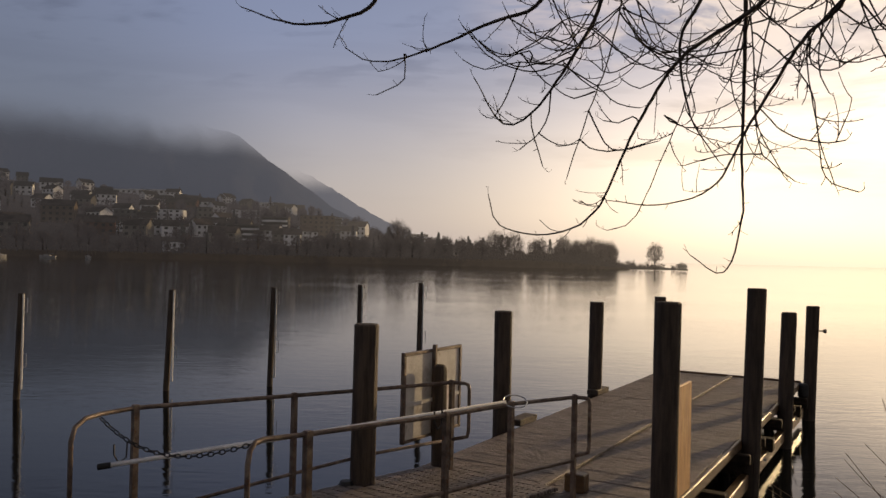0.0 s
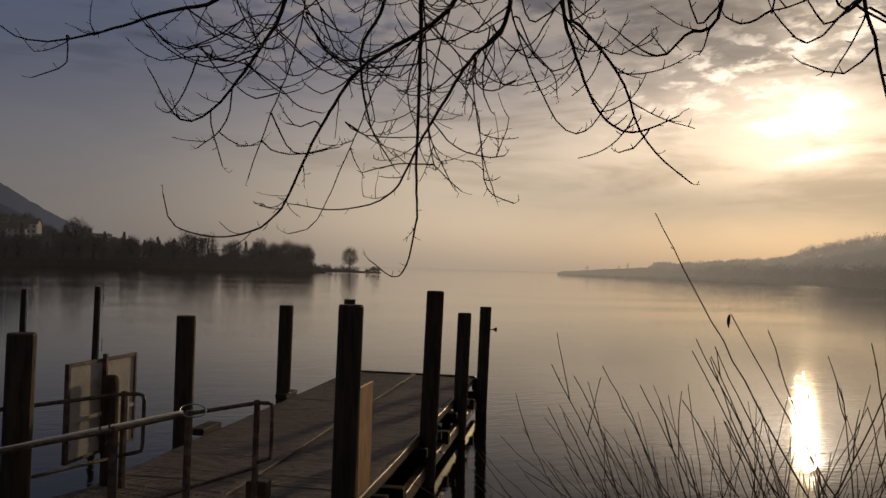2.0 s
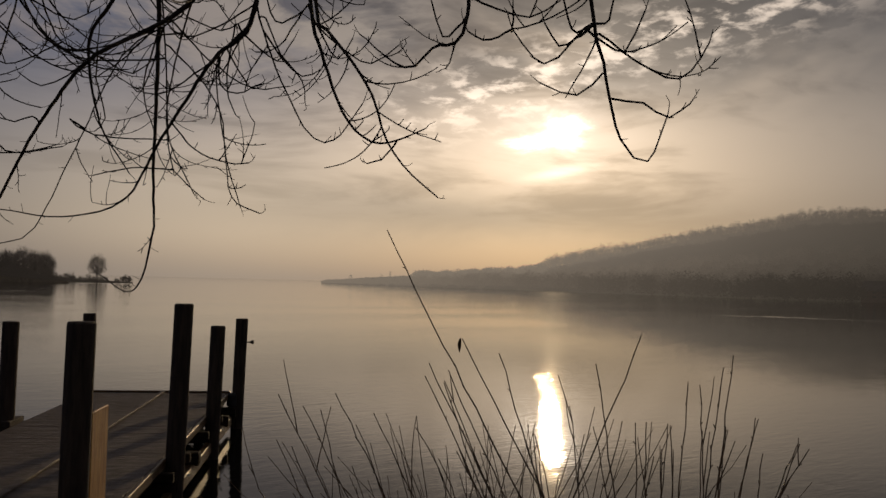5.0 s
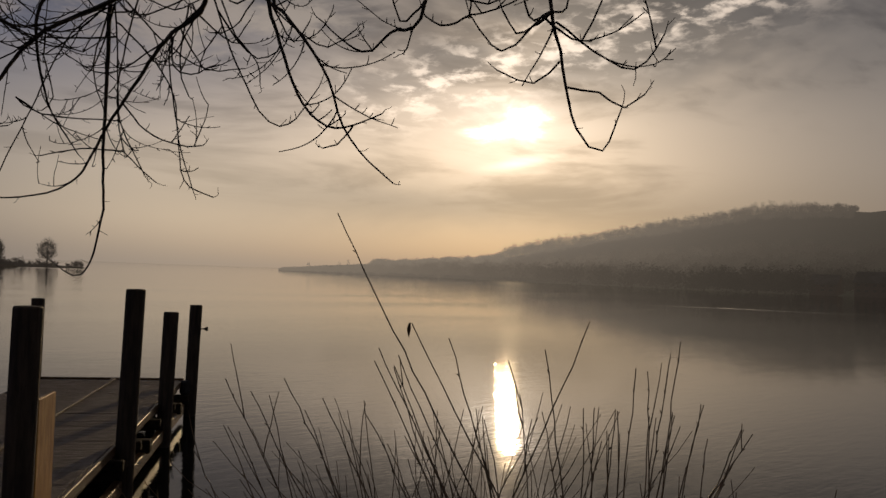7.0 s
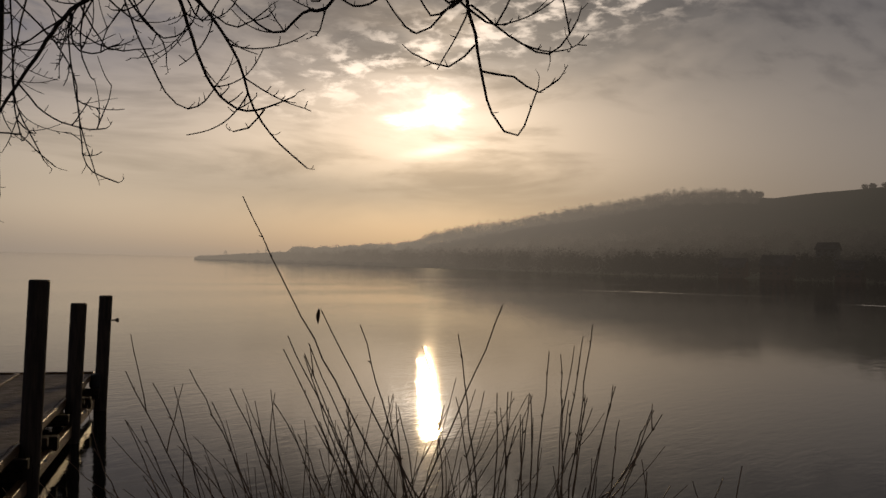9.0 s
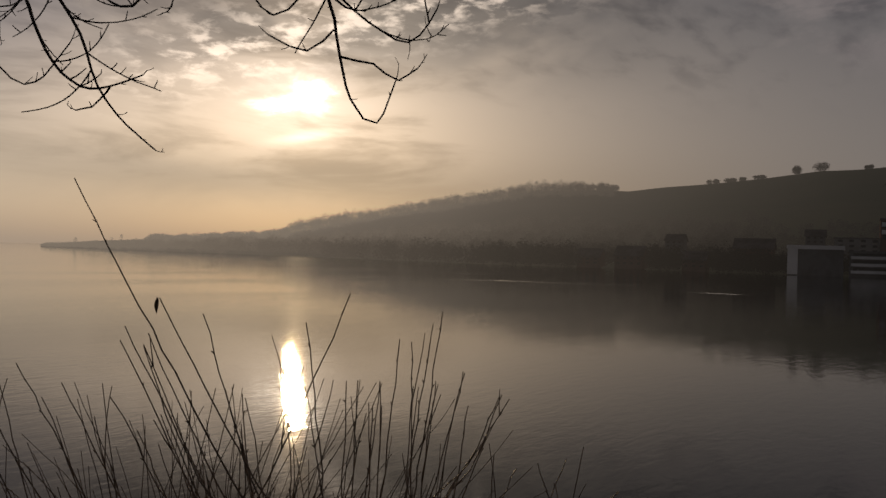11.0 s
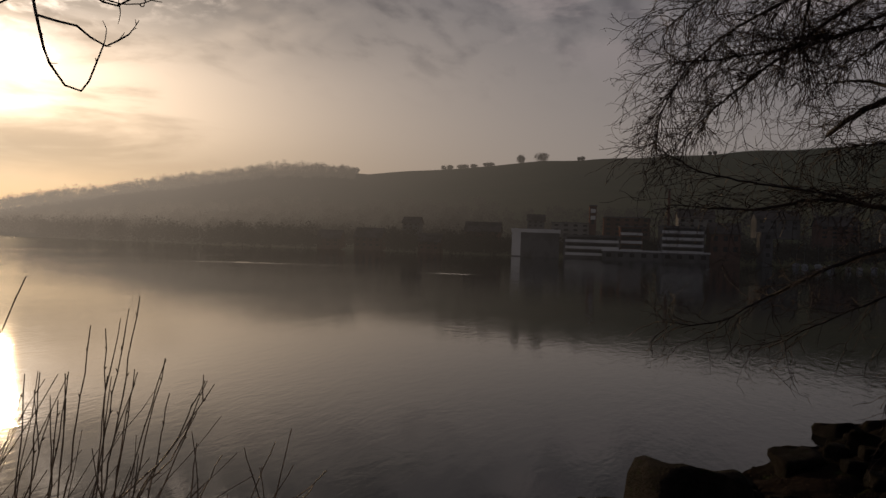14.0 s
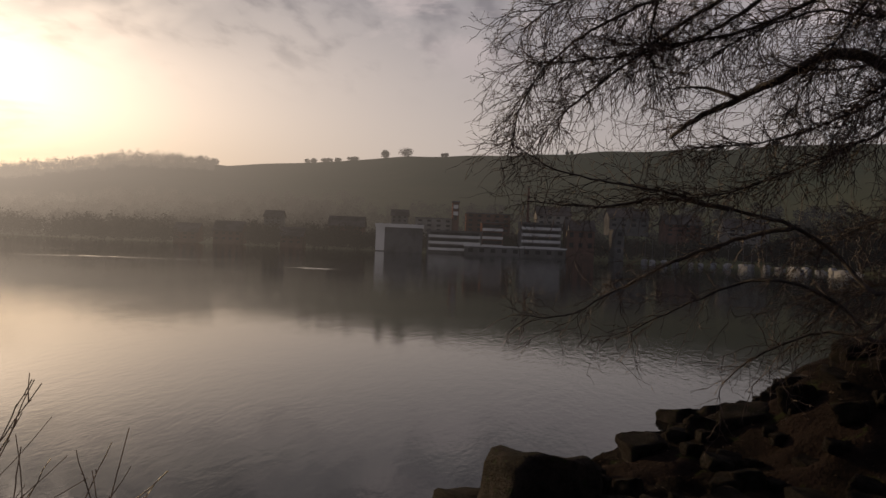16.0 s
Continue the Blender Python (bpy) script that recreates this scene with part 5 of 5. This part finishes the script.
# ---- houses ----
def house(label, place, face, w, d, h, floors, cols, wall, roof="gable", bands=False, group="houses on the opposite shore", name="house", category="house"):
    """A house with its wall, roof and windows; face: the azimuth its front looks to, in degrees."""
    m = Matrix.Translation(place) @ Matrix.Rotation(radians(180 - face), 4, "Z")   # front on -y
    ob = thing(name, label, category, group, m)
    body = Shape().box((w, d, h + 3), Matrix.Translation((0, 0, h / 2 - 1.5)))
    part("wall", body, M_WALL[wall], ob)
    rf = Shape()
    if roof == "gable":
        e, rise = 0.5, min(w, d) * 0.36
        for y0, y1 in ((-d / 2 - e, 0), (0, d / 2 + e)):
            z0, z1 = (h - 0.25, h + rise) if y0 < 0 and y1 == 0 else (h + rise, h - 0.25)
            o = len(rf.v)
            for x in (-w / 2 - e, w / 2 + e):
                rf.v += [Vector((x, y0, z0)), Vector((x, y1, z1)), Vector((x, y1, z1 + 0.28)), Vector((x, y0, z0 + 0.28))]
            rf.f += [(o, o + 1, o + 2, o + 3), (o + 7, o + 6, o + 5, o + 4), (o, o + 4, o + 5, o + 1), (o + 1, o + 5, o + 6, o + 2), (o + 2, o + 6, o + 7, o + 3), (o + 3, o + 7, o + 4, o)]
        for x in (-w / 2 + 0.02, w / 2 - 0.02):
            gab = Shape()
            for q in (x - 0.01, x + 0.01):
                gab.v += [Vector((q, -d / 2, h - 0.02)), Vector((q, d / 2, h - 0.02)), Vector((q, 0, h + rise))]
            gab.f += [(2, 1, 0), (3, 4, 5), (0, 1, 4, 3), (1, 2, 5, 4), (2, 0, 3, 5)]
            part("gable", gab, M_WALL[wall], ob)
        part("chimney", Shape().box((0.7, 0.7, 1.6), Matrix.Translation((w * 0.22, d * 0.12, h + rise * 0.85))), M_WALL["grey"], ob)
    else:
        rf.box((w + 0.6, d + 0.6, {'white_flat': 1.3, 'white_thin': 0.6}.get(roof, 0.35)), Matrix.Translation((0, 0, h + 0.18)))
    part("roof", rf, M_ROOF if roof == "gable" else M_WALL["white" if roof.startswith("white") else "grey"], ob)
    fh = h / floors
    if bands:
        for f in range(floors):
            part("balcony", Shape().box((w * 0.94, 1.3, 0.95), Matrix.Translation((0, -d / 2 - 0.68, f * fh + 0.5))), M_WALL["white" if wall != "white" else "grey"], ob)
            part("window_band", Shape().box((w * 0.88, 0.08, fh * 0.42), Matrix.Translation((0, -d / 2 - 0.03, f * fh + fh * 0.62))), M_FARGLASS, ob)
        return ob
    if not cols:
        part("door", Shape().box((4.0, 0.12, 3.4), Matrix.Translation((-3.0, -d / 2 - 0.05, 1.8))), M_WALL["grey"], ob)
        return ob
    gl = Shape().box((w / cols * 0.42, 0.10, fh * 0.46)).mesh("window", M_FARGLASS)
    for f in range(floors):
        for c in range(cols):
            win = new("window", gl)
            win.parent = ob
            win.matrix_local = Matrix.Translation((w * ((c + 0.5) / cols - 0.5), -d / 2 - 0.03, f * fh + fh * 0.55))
    return ob


for az, e, w, h, floors, cols, wall, roof, bands, label in (
        (-26.8, 0.8, 13, 6.5, 2, 4, "cream", "gable", False, "cream gabled house at the far waterside"),
        (-24.8, 3.7, 16, 6.0, 2, 4, "white", "gable", False, "white gabled house high on the village slope"),
        (-26.3, 3.3, 12, 6.0, 2, 3, "white", "gable", False, "white gabled house among dark trees"),
        (-24.3, 1.7, 17, 9.0, 3, 5, "ochre", "gable", False, "ochre apartment house on the village slope"),
        (-22.9, 2.6, 13, 6.0, 2, 3, "cream", "gable", False, "cream gabled house on the village slope"),
        (-21.6, 2.9, 14, 7.0, 2, 4, "white", "gable", False, "white gabled house on the village slope"),
        (-20.2, 2.0, 15, 5.5, 2, 4, "grey", "flat", False, "grey flat-roofed house on the village slope"),
        (-18.9, 2.3, 11, 7.0, 2, 3, "white", "gable", False, "white gabled house beside dark trees"),
        (-17.6, 2.0, 16, 7.0, 3, 4, "white", "flat", False, "white flat-roofed apartment house"),
        (-16.9, 2.7, 22, 6.0, 2, 6, "brick", "gable", False, "long house with a dull red roof"),
        (-15.5, 1.9, 9, 9.5, 3, 3, "cream", "flat", False, "cream apartment tower on the slope"),
        (-15.0, 2.9, 20, 4.5, 1, 6, "white", "flat", False, "long low white building high on the slope"),
        (-12.8, 2.4, 18, 5.0, 2, 5, "white", "flat", False, "long low white building behind trees"),
        (-13.0, 0.8, 17, 8.0, 3, 5, "grey", "flat", True, "grey terraced block with pale balconies"),
        (-10.8, 0.9, 14, 12.0, 5, 4, "grey", "flat", True, "grey apartment block with pale balconies"),
        (-8.0, 1.1, 19, 13.0, 5, 6, "ochre", "flat", False, "brown apartment block among trees"),
        (-6.9, 1.2, 9, 12.0, 5, 2, "white", "flat", True, "apartment block with bright white balconies"),
        (-5.2, 1.0, 12, 9.0, 3, 4, "white", "gable", False, "pale house behind the waterside trees"),
        (-1.0, 0.6, 11, 9.5, 4, 3, "cream", "flat", True, "cream apartment house with balconies by the shore"),
        (0.6, 0.5, 8, 7.0, 3, 2, "white", "flat", False, "pale apartment house by the shore"),
        (-17.4, 0.15, 9, 3.2, 1, 3, "white", "flat", False, "small white boathouse at the far waterline"),
        (-19.6, 0.9, 12, 6.0, 2, 3, "cream", "gable", False, "cream gabled house near the far shore"),
        (-21.9, 1.0, 14, 6.0, 2, 4, "brick", "gable", False, "dull red house near the far shore"),
        (-28.4, 2.2, 14, 7.0, 2, 4, "white", "gable", False, "white gabled house on the village slope"),
        (-19.6, 4.1, 58, 3.6, 1, 12, "white", "white_thin", False, "long low white building along the upper village edge"),
        (-11.4, 3.3, 26, 4.2, 1, 6, "white", "white_thin", False, "low white building high on the village slope"),
        (-29.8, 3.0, 14, 7.0, 2, 4, "cream", "gable", False, "cream gabled house on the village slope")):
    random.seed(int(az * 10 + 900))
    house(label, on_left(az, e), 180 + az * 0.6 + random.uniform(-24, 24), w, 9, h, floors, cols, wall, roof, bands)

rng = random.Random(63)
for i in range(52):
    az = rng.uniform(-30.5, -4.5)
    e = rng.uniform(0.3, 1.0) + max(0.0, (-az - 4) * 0.10) * rng.random()
    if i % 2:   # rows of pale houses along the upper edge of the village
        az = rng.uniform(-29, -9)
        e = lerp_table(LEFT_SLOPE, az) * rng.uniform(0.72, 0.98)
    house("small pale house half hidden among the far trees", on_left(az, e), 180 + az * 0.6 + rng.uniform(-50, 50), rng.uniform(8, 13), 8, rng.uniform(4.5, 6.5), 2, 3, rng.choice(("white", "white", "white", "cream")), "gable", False)

FRONT = 262
for x, y, z, w, h, floors, cols, wall, roof, bands, label in (
        (301, 53.9, 0.3, 17, 9.0, 1, 0, "grey", "white_flat", False, "white flat-roofed boathouse on the far waterfront"),
        (304, 34.0, 1.2, 20, 7.0, 3, 6, "grey", "flat", True, "low grey waterfront building with pale bands"),
        (300, 11.5, 0.2, 36, 3.0, 1, 9, "grey", "white_thin", False, "long low quay building on the far waterfront"),
        (309, 20.5, 3.0, 8, 9.0, 3, 2, "brick", "flat", True, "reddish block with pale balconies on the waterfront"),
        (308, 2.8, 3.0, 15, 9.4, 4, 4, "grey", "flat", True, "waterfront apartment block with white balcony bands"),
        (308, -11.6, 3.0, 10, 7.5, 2, 3, "brick", "gable", False, "dull red boat shed on the far waterfront"),
        (335, 46.0, 8.0, 15, 9.0, 3, 4, "cream", "flat", False, "cream house behind the far waterfront"),
        (340, 24.5, 9.0, 18, 12.0, 4, 5, "brick", "flat", False, "dark reddish apartment block on the slope"),
        (332, 37.0, 12.0, 2.6, 8.5, 2, 1, "brick", "flat", False, "narrow tower with two white panels for sun glints"),
        (306, -25.2, 2.0, 3.2, 9.0, 3, 1, "grey", "flat", False, "narrow dark tower in the far marina"),
        (304, 120.3, 1.5, 14, 6.5, 2, 4, "brick", "gable", False, "dull brown gabled house in the mist"),
        (325, 110.0, 9.0, 9, 5.0, 2, 3, "grey", "gable", False, "grey gabled house on the misty slope"),
        (304, 137.0, 1.5, 12, 5.0, 2, 3, "brick", "gable", False, "small dull brown house in the mist"),
        (318, 78.0, 6.0, 18, 5.5, 2, 5, "brick", "gable", False, "long dull brown house on the misty slope"),
        (303, 95.0, 1.5, 11, 5.0, 2, 3, "brick", "gable", False, "dull brown gabled house at the far waterside"),
        (345, 62.0, 12.0, 9, 5.0, 2, 3, "grey", "gable", False, "dull grey gabled house below the fields"),
        (350, -2.0, 13.0, 14, 7.0, 2, 4, "cream", "gable", False, "cream gabled house on the far slope"),
        (345, -32.0, 13.0, 16, 7.0, 2, 4, "grey", "gable", False, "grey gabled house behind the marina"),
        (335, -52.0, 10.0, 14, 8.0, 3, 4, "brick", "gable", False, "reddish house behind the marina"),
        (330, -75.0, 9.0, 16, 8.0, 3, 4, "cream", "gable", False, "cream house behind the marina")):
    if y > 60:
        w, h, z = w * 0.75, h * 0.6, z - 0.3
    elif x > 320 and w > 4:
        h = h * 0.62
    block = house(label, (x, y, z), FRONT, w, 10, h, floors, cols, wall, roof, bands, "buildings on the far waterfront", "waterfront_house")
    # white panels stand in for sun glinting in the tower windows
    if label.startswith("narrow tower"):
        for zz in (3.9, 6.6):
            part("panel", Shape().box((1.9, 0.12, 1.5), Matrix.Translation((0, -5.1, zz))), M_WALL["white"], block, "white panel painted as a window sun glint")
    if roof == "white_flat":   # white strip on the end bay stands in for the sunlit side
        part("sunlit_bay", Shape().box((3.2, 0.3, h), Matrix.Translation((-w / 2 + 1.6, -5.16, h / 2))), M_WALL["white"], block, "white end bay painted as the sunlit side")

stack = thing("chimney_stack", "slender reddish chimney stack above the far waterfront", "chimney", at=pose(306, 7.2, 1.0))
part("shaft", Shape().tube([(0, 0, 0), (0, 0, 10), (0, 0, 25)], [0.75, 0.55, 0.4], 12), M_WALL["brick"], stack)
part("cap_ring", Shape().tube([(0, 0, 24.6), (0, 0, 25.1)], 0.55, 12), M_WALL["grey"], stack)

# ---- marina boats ----
boat = thing("sailing_boat", "white sailing boat with bare mast in the far marina", "boat", "boats in the marina")
hull = Shape()
secs = ((-4.0, 0.8, 0.9), (-2.0, 1.25, 0.95), (0.5, 1.35, 1.0), (2.6, 0.9, 1.15), (4.3, 0.05, 1.35))
for x, w, z in secs:
    hull.v += [Vector((x, -w, z)), Vector((x * 0.94, -w * 0.6, -0.3)), Vector((x * 0.94, w * 0.6, -0.3)), Vector((x, w, z))]
for i in range(4):
    for j in range(4):
        hull.f.append((i * 4 + j, i * 4 + (j + 1) % 4, i * 4 + 4 + (j + 1) % 4, i * 4 + 4 + j))
hull.f.append((3, 2, 1, 0))
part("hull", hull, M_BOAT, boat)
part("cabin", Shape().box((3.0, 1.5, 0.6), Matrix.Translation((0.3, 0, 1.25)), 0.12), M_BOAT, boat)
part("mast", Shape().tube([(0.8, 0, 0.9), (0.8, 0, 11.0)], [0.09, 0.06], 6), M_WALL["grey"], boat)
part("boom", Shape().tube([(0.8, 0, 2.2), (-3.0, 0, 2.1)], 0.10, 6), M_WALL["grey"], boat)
rng = random.Random(77)
for i in range(18):
    az = 96.5 + i * 0.78 + rng.uniform(-0.2, 0.2)
    r = lerp_table(RIGHT_SHORE, az) - rng.uniform(6, 26)
    m = Matrix.Translation(polar(az, r, 0)) @ Matrix.Rotation(rng.uniform(-0.5, 0.5), 4, "Z")
    if i == 0:
        boat.matrix_basis = m
        b = boat
    else:
        b = copy_thing(boat, m)
    s = rng.uniform(0.5, 0.9)
    b.scale = (s, s, s)
for i, (az, r) in enumerate(((-27.6, 318), (-22.6, 318), (-24.9, 322))):
    b = copy_thing(boat, Matrix.Translation(polar(az, r, 0)) @ Matrix.Rotation(1.2 + i, 4, "Z"))
    b.scale = (0.7, 0.7, 0.7)
    b["label"] = "white sailing boat moored at the village shore"

# ---- woods on the misty hill ----
woods = Shape()


def clump(rng, az, t, w, h, count=150, size=0.80):
    r, z = right_land(az, t)
    b = crown_shape(rng, w, h, 0.0, count, size)
    o, c = len(woods.v), polar(az, r, z - 0.15 * h)
    woods.v.extend(p + c for p in b.v)
    woods.f.extend(tuple(o + q for q in f) for f in b.f)


rng = random.Random(31)
for i in range(1500):    # shore woods
    az = rng.uniform(29.8, 77)
    t = rng.random() ** 1.3 * 0.42
    if t < 0.06 and min(abs(az - q) for q in (65.7, 68.4, 72.6)) < 1.1:
        t += 0.08
    clump(rng, az, t, rng.uniform(3.0, 6.0), rng.uniform(6, 12) * min(1.0, 0.28 + (az - 29.8) * 0.065))
for i in range(900):     # wooded skyline
    az = rng.uniform(36, 67.2)
    clump(rng, az, rng.uniform(0.72, 1.0), rng.uniform(4, 8), rng.uniform(8, 17) * (0.5 if az < 45 else 1.0) * min(1.0, 0.3 + (67.2 - az) * 0.25))
for i in range(620):     # gardens round the waterfront
    az = rng.uniform(70, 112)
    clump(rng, az, 0.02 + rng.random() ** 1.5 * 0.33, rng.uniform(2.5, 5), rng.uniform(4, 10))
for i in range(420):     # shrubs at the water's edge
    az = rng.uniform(58, 79) if i % 3 else rng.uniform(79, 98)
    if min(abs(az - q) for q in (65.7, 68.4, 72.6)) < 1.25:
        continue
    clump(rng, az, rng.uniform(0.004, 0.05), rng.uniform(1.5, 3.4), rng.uniform(3.0, 8.5), 80, 0.6)
for i in range(170):     # taller trees before the houses
    az = rng.uniform(60, 79.5)
    if min(abs(az - q) for q in (65.7, 68.4, 72.6)) < 1.25:
        continue
    clump(rng, az, rng.uniform(0.003, 0.03), rng.uniform(2.0, 3.6), rng.uniform(5, 10), 110, 0.7)
for az, w, h in ((66.4, 9, 15), (67.3, 7, 12), (73.5, 8, 9), (74.6, 8, 8), (75.4, 6, 7), (76.3, 10, 7), (78.6, 10, 16), (80.0, 13, 16), (82.7, 4, 7), (88.0, 3, 5), (91.2, 4, 6), (101, 9, 12), (102.6, 12, 13), (104.5, 9, 11)):
    for q in range(3):
        clump(rng, az + rng.uniform(-0.30, 0.30), 1.0, w * 0.55, h * 0.72, 420, 0.9)
for az in (31.5, 33.6, 34.2, 38.8, 41.0, 41.8):   # single tall trees on the low point
    clump(rng, az, 0.3, 2.2, rng.uniform(8, 12), 110, 0.8)
for i in range(260):     # tall dark trees past the marina
    az = rng.uniform(104.5, 128)
    clump(rng, az, rng.uniform(0.005, 0.10), rng.uniform(3, 6), rng.uniform(10, 24) * min(1.0, 0.45 + (az - 104.5) * 0.12), 110, 1.1)
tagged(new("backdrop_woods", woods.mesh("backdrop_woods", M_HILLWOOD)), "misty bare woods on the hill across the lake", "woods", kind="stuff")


# ---- boulders and litter on the bank ----
def boulder_mesh(seed, flat):
    bm = bmesh.new()
    bmesh.ops.create_icosphere(bm, subdivisions=3, radius=1.0)
    for v in bm.verts:
        q = Vector((max(-0.68, min(0.68, v.co.x * 1.02)), max(-0.72, min(0.72, v.co.y)), max(-0.7, min(flat, v.co.z))))
        v.co = q * (1 + 0.22 * noise.noise(v.co * 1.2 + Vector((seed, 0, 0))) + 0.09 * noise.noise(v.co * 3.4 + Vector((0, seed, 0))) + 0.03 * noise.noise(v.co * 9 + Vector((0, 0, seed))))
    me = bpy.data.meshes.new("boulder")
    bm.to_mesh(me)
    bm.free()
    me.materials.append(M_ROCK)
    me.polygons.foreach_set("use_smooth", [True] * len(me.polygons))
    return me


STONES = [boulder_mesh(3.1 + 7 * i, (0.5, 0.62, 0.45, 0.7, 0.55)[i]) for i in range(5)]


def boulder(k, place, size, turn, label="dark mossy boulder on the lake bank"):
    ob = new("boulder", STONES[k])
    ob.matrix_basis = Matrix.Translation(place) @ Euler((turn * 0.13 % 0.3, turn * 0.29 % 0.3, turn)).to_matrix().to_4x4()
    ob.scale = size
    return tagged(ob, label, "boulder", "boulders along the bank")


boulder(3, (9.35, -0.20, 0.70), (0.78, 0.72, 0.60), 0.5, "large flat-topped dark boulder at the water's edge")
boulder(1, (10.4, 0.55, 0.05), (0.75, 0.6, 0.5), 0.4)
boulder(2, (17.4, -2.92, 0.06), (0.50, 0.42, 0.40), 0.7, "small wet boulder standing in the shallow water")
boulder(3, (17.0, -3.55, 0.12), (0.44, 0.38, 0.42), 2.2, "small wet boulder standing in the shallow water")
boulder(4, (13.0, -0.95, 0.0), (0.26, 0.2, 0.14), 1.2, "small wet boulder standing in the shallow water")
rng = random.Random(8)
for i in range(520):
    x = 8.4 + 15 * rng.random() ** 1.2
    y = -11 + 12.5 * rng.random()
    d = shore_distance(x, y)
    if not -0.15 < d < 4.6:
        continue
    if d < 1.3:
        s = rng.uniform(0.16, 0.34) if x < 11.5 else rng.uniform(0.12, 0.24)
    else:
        s = rng.uniform(0.09, 0.27) + 0.16 * (rng.random() < 0.16)
    boulder(rng.randrange(5), (x, y, bank_height(x, y) + s * 0.10), (s * rng.uniform(0.9, 1.35), s * rng.uniform(0.8, 1.2), s * rng.uniform(0.6, 1.0)), rng.uniform(0, 6.28), "dark mossy boulder on the lake bank" if s > 0.25 else "small dark stone on the lake bank")
litter = Shape()
for i in range(9000):
    x, y = rng.uniform(7.0, 22), rng.uniform(-12, 1)
    d = shore_distance(x, y)
    if d < 0.5:
        continue
    z = bank_height(x, y)
    o = len(litter.v)
    a, hh = rng.uniform(0, 6.28), rng.uniform(0.0, 0.03)
    b = Vector((math.cos(a), math.sin(a), 0)) * rng.uniform(0.008, 0.022)
    lean = Vector((rng.uniform(-0.05, 0.05), rng.uniform(-0.05, 0.05), hh))
    c = Vector((x, y, z - 0.01))
    litter.v += [c - b, c + b, c + lean]
    litter.f.append((o, o + 1, o + 2))
tagged(new("leaf_litter", litter.mesh("leaf_litter", M_DRYLEAF)), "dark withered leaf litter on the bank", "leaf litter", kind="stuff")

# ---- wake lines far out on the lake ----
for k, (a, c, w) in enumerate(((Vector((89, 70, 0)), Vector((109, 38, 0)), 0.9), (Vector((95, 64, 0)), Vector((106, 44, 0)), 0.6), (Vector((90, 30, 0)), Vector((93, 22, 0)), 0.5))):
    ridge = Shape()
    lineup = curve([a, a.lerp(c, 0.35) + Vector((0.8, 0.3, 0)), a.lerp(c, 0.7) + Vector((-0.4, -0.2, 0)), c], 0.5)
    side_way = Vector((0.85, 0.53, 0))
    for i, p in enumerate(lineup):
        hgt = 0.055 * math.sin(math.pi * i / (len(lineup) - 1)) * (0.6 + 0.4 * noise.noise(p * 0.6))
        ridge.v += [p - side_way * w + Vector((0, 0, -0.02)), p + Vector((0, 0, max(0.0, hgt))), p + side_way * w + Vector((0, 0, -0.02))]
    for i in range(len(lineup) - 1):
        ridge.f += [(3 * i, 3 * i + 1, 3 * i + 4, 3 * i + 3), (3 * i + 1, 3 * i + 2, 3 * i + 5, 3 * i + 4)]
    tagged(new("wake", ridge.mesh("wake", M_WATER, True)), "low wake ripple on the calm lake", "wake", kind="structure")

# ---- withered plant heap on the bank by the gangway ----
heap = Shape()
rng = random.Random(19)
for i in range(420):
    c = Vector((-2.62, 4.55, 1.10)) + Vector((rng.gauss(0, 0.13), rng.gauss(0, 0.13), 0))
    top = c + Vector((rng.uniform(-0.16, 0.16), rng.uniform(-0.16, 0.16), rng.uniform(0.35, 0.80)))
    heap.tube([c, c.lerp(top, 0.6) + Vector((0, 0, 0.06)), top + Vector((rng.uniform(-0.1, 0.1), rng.uniform(-0.1, 0.1), -0.08))], [0.005, 0.004, 0.002], 3, False)
tagged(new("dry_plant", heap.mesh("dry_plant", M_GRASS)), "withered straw-coloured plant on the bank edge", "plant", kind="stuff")

# ---- deck planks ----
plank = Shape().box((V1 - V0, 0.1392, 0.036), Matrix(), 0.002).mesh("plank", M_DECK)
rng = random.Random(3)
count = int((U1 - U0) / 0.14)
for i in range(count):
    ob = new("plank", plank)
    ob.parent = jetty
    u = U0 + 0.07 + i * 0.14
    ob.matrix_local = Matrix.Translation(J(u, (V0 + V1) / 2 + rng.uniform(-0.012, 0.012), DECK - 0.018 + rng.uniform(-0.004, 0.004))) @ TURN_J @ pose(0, 0, 0, rng.uniform(-0.6, 0.6), 0, rng.uniform(-0.12, 0.12))
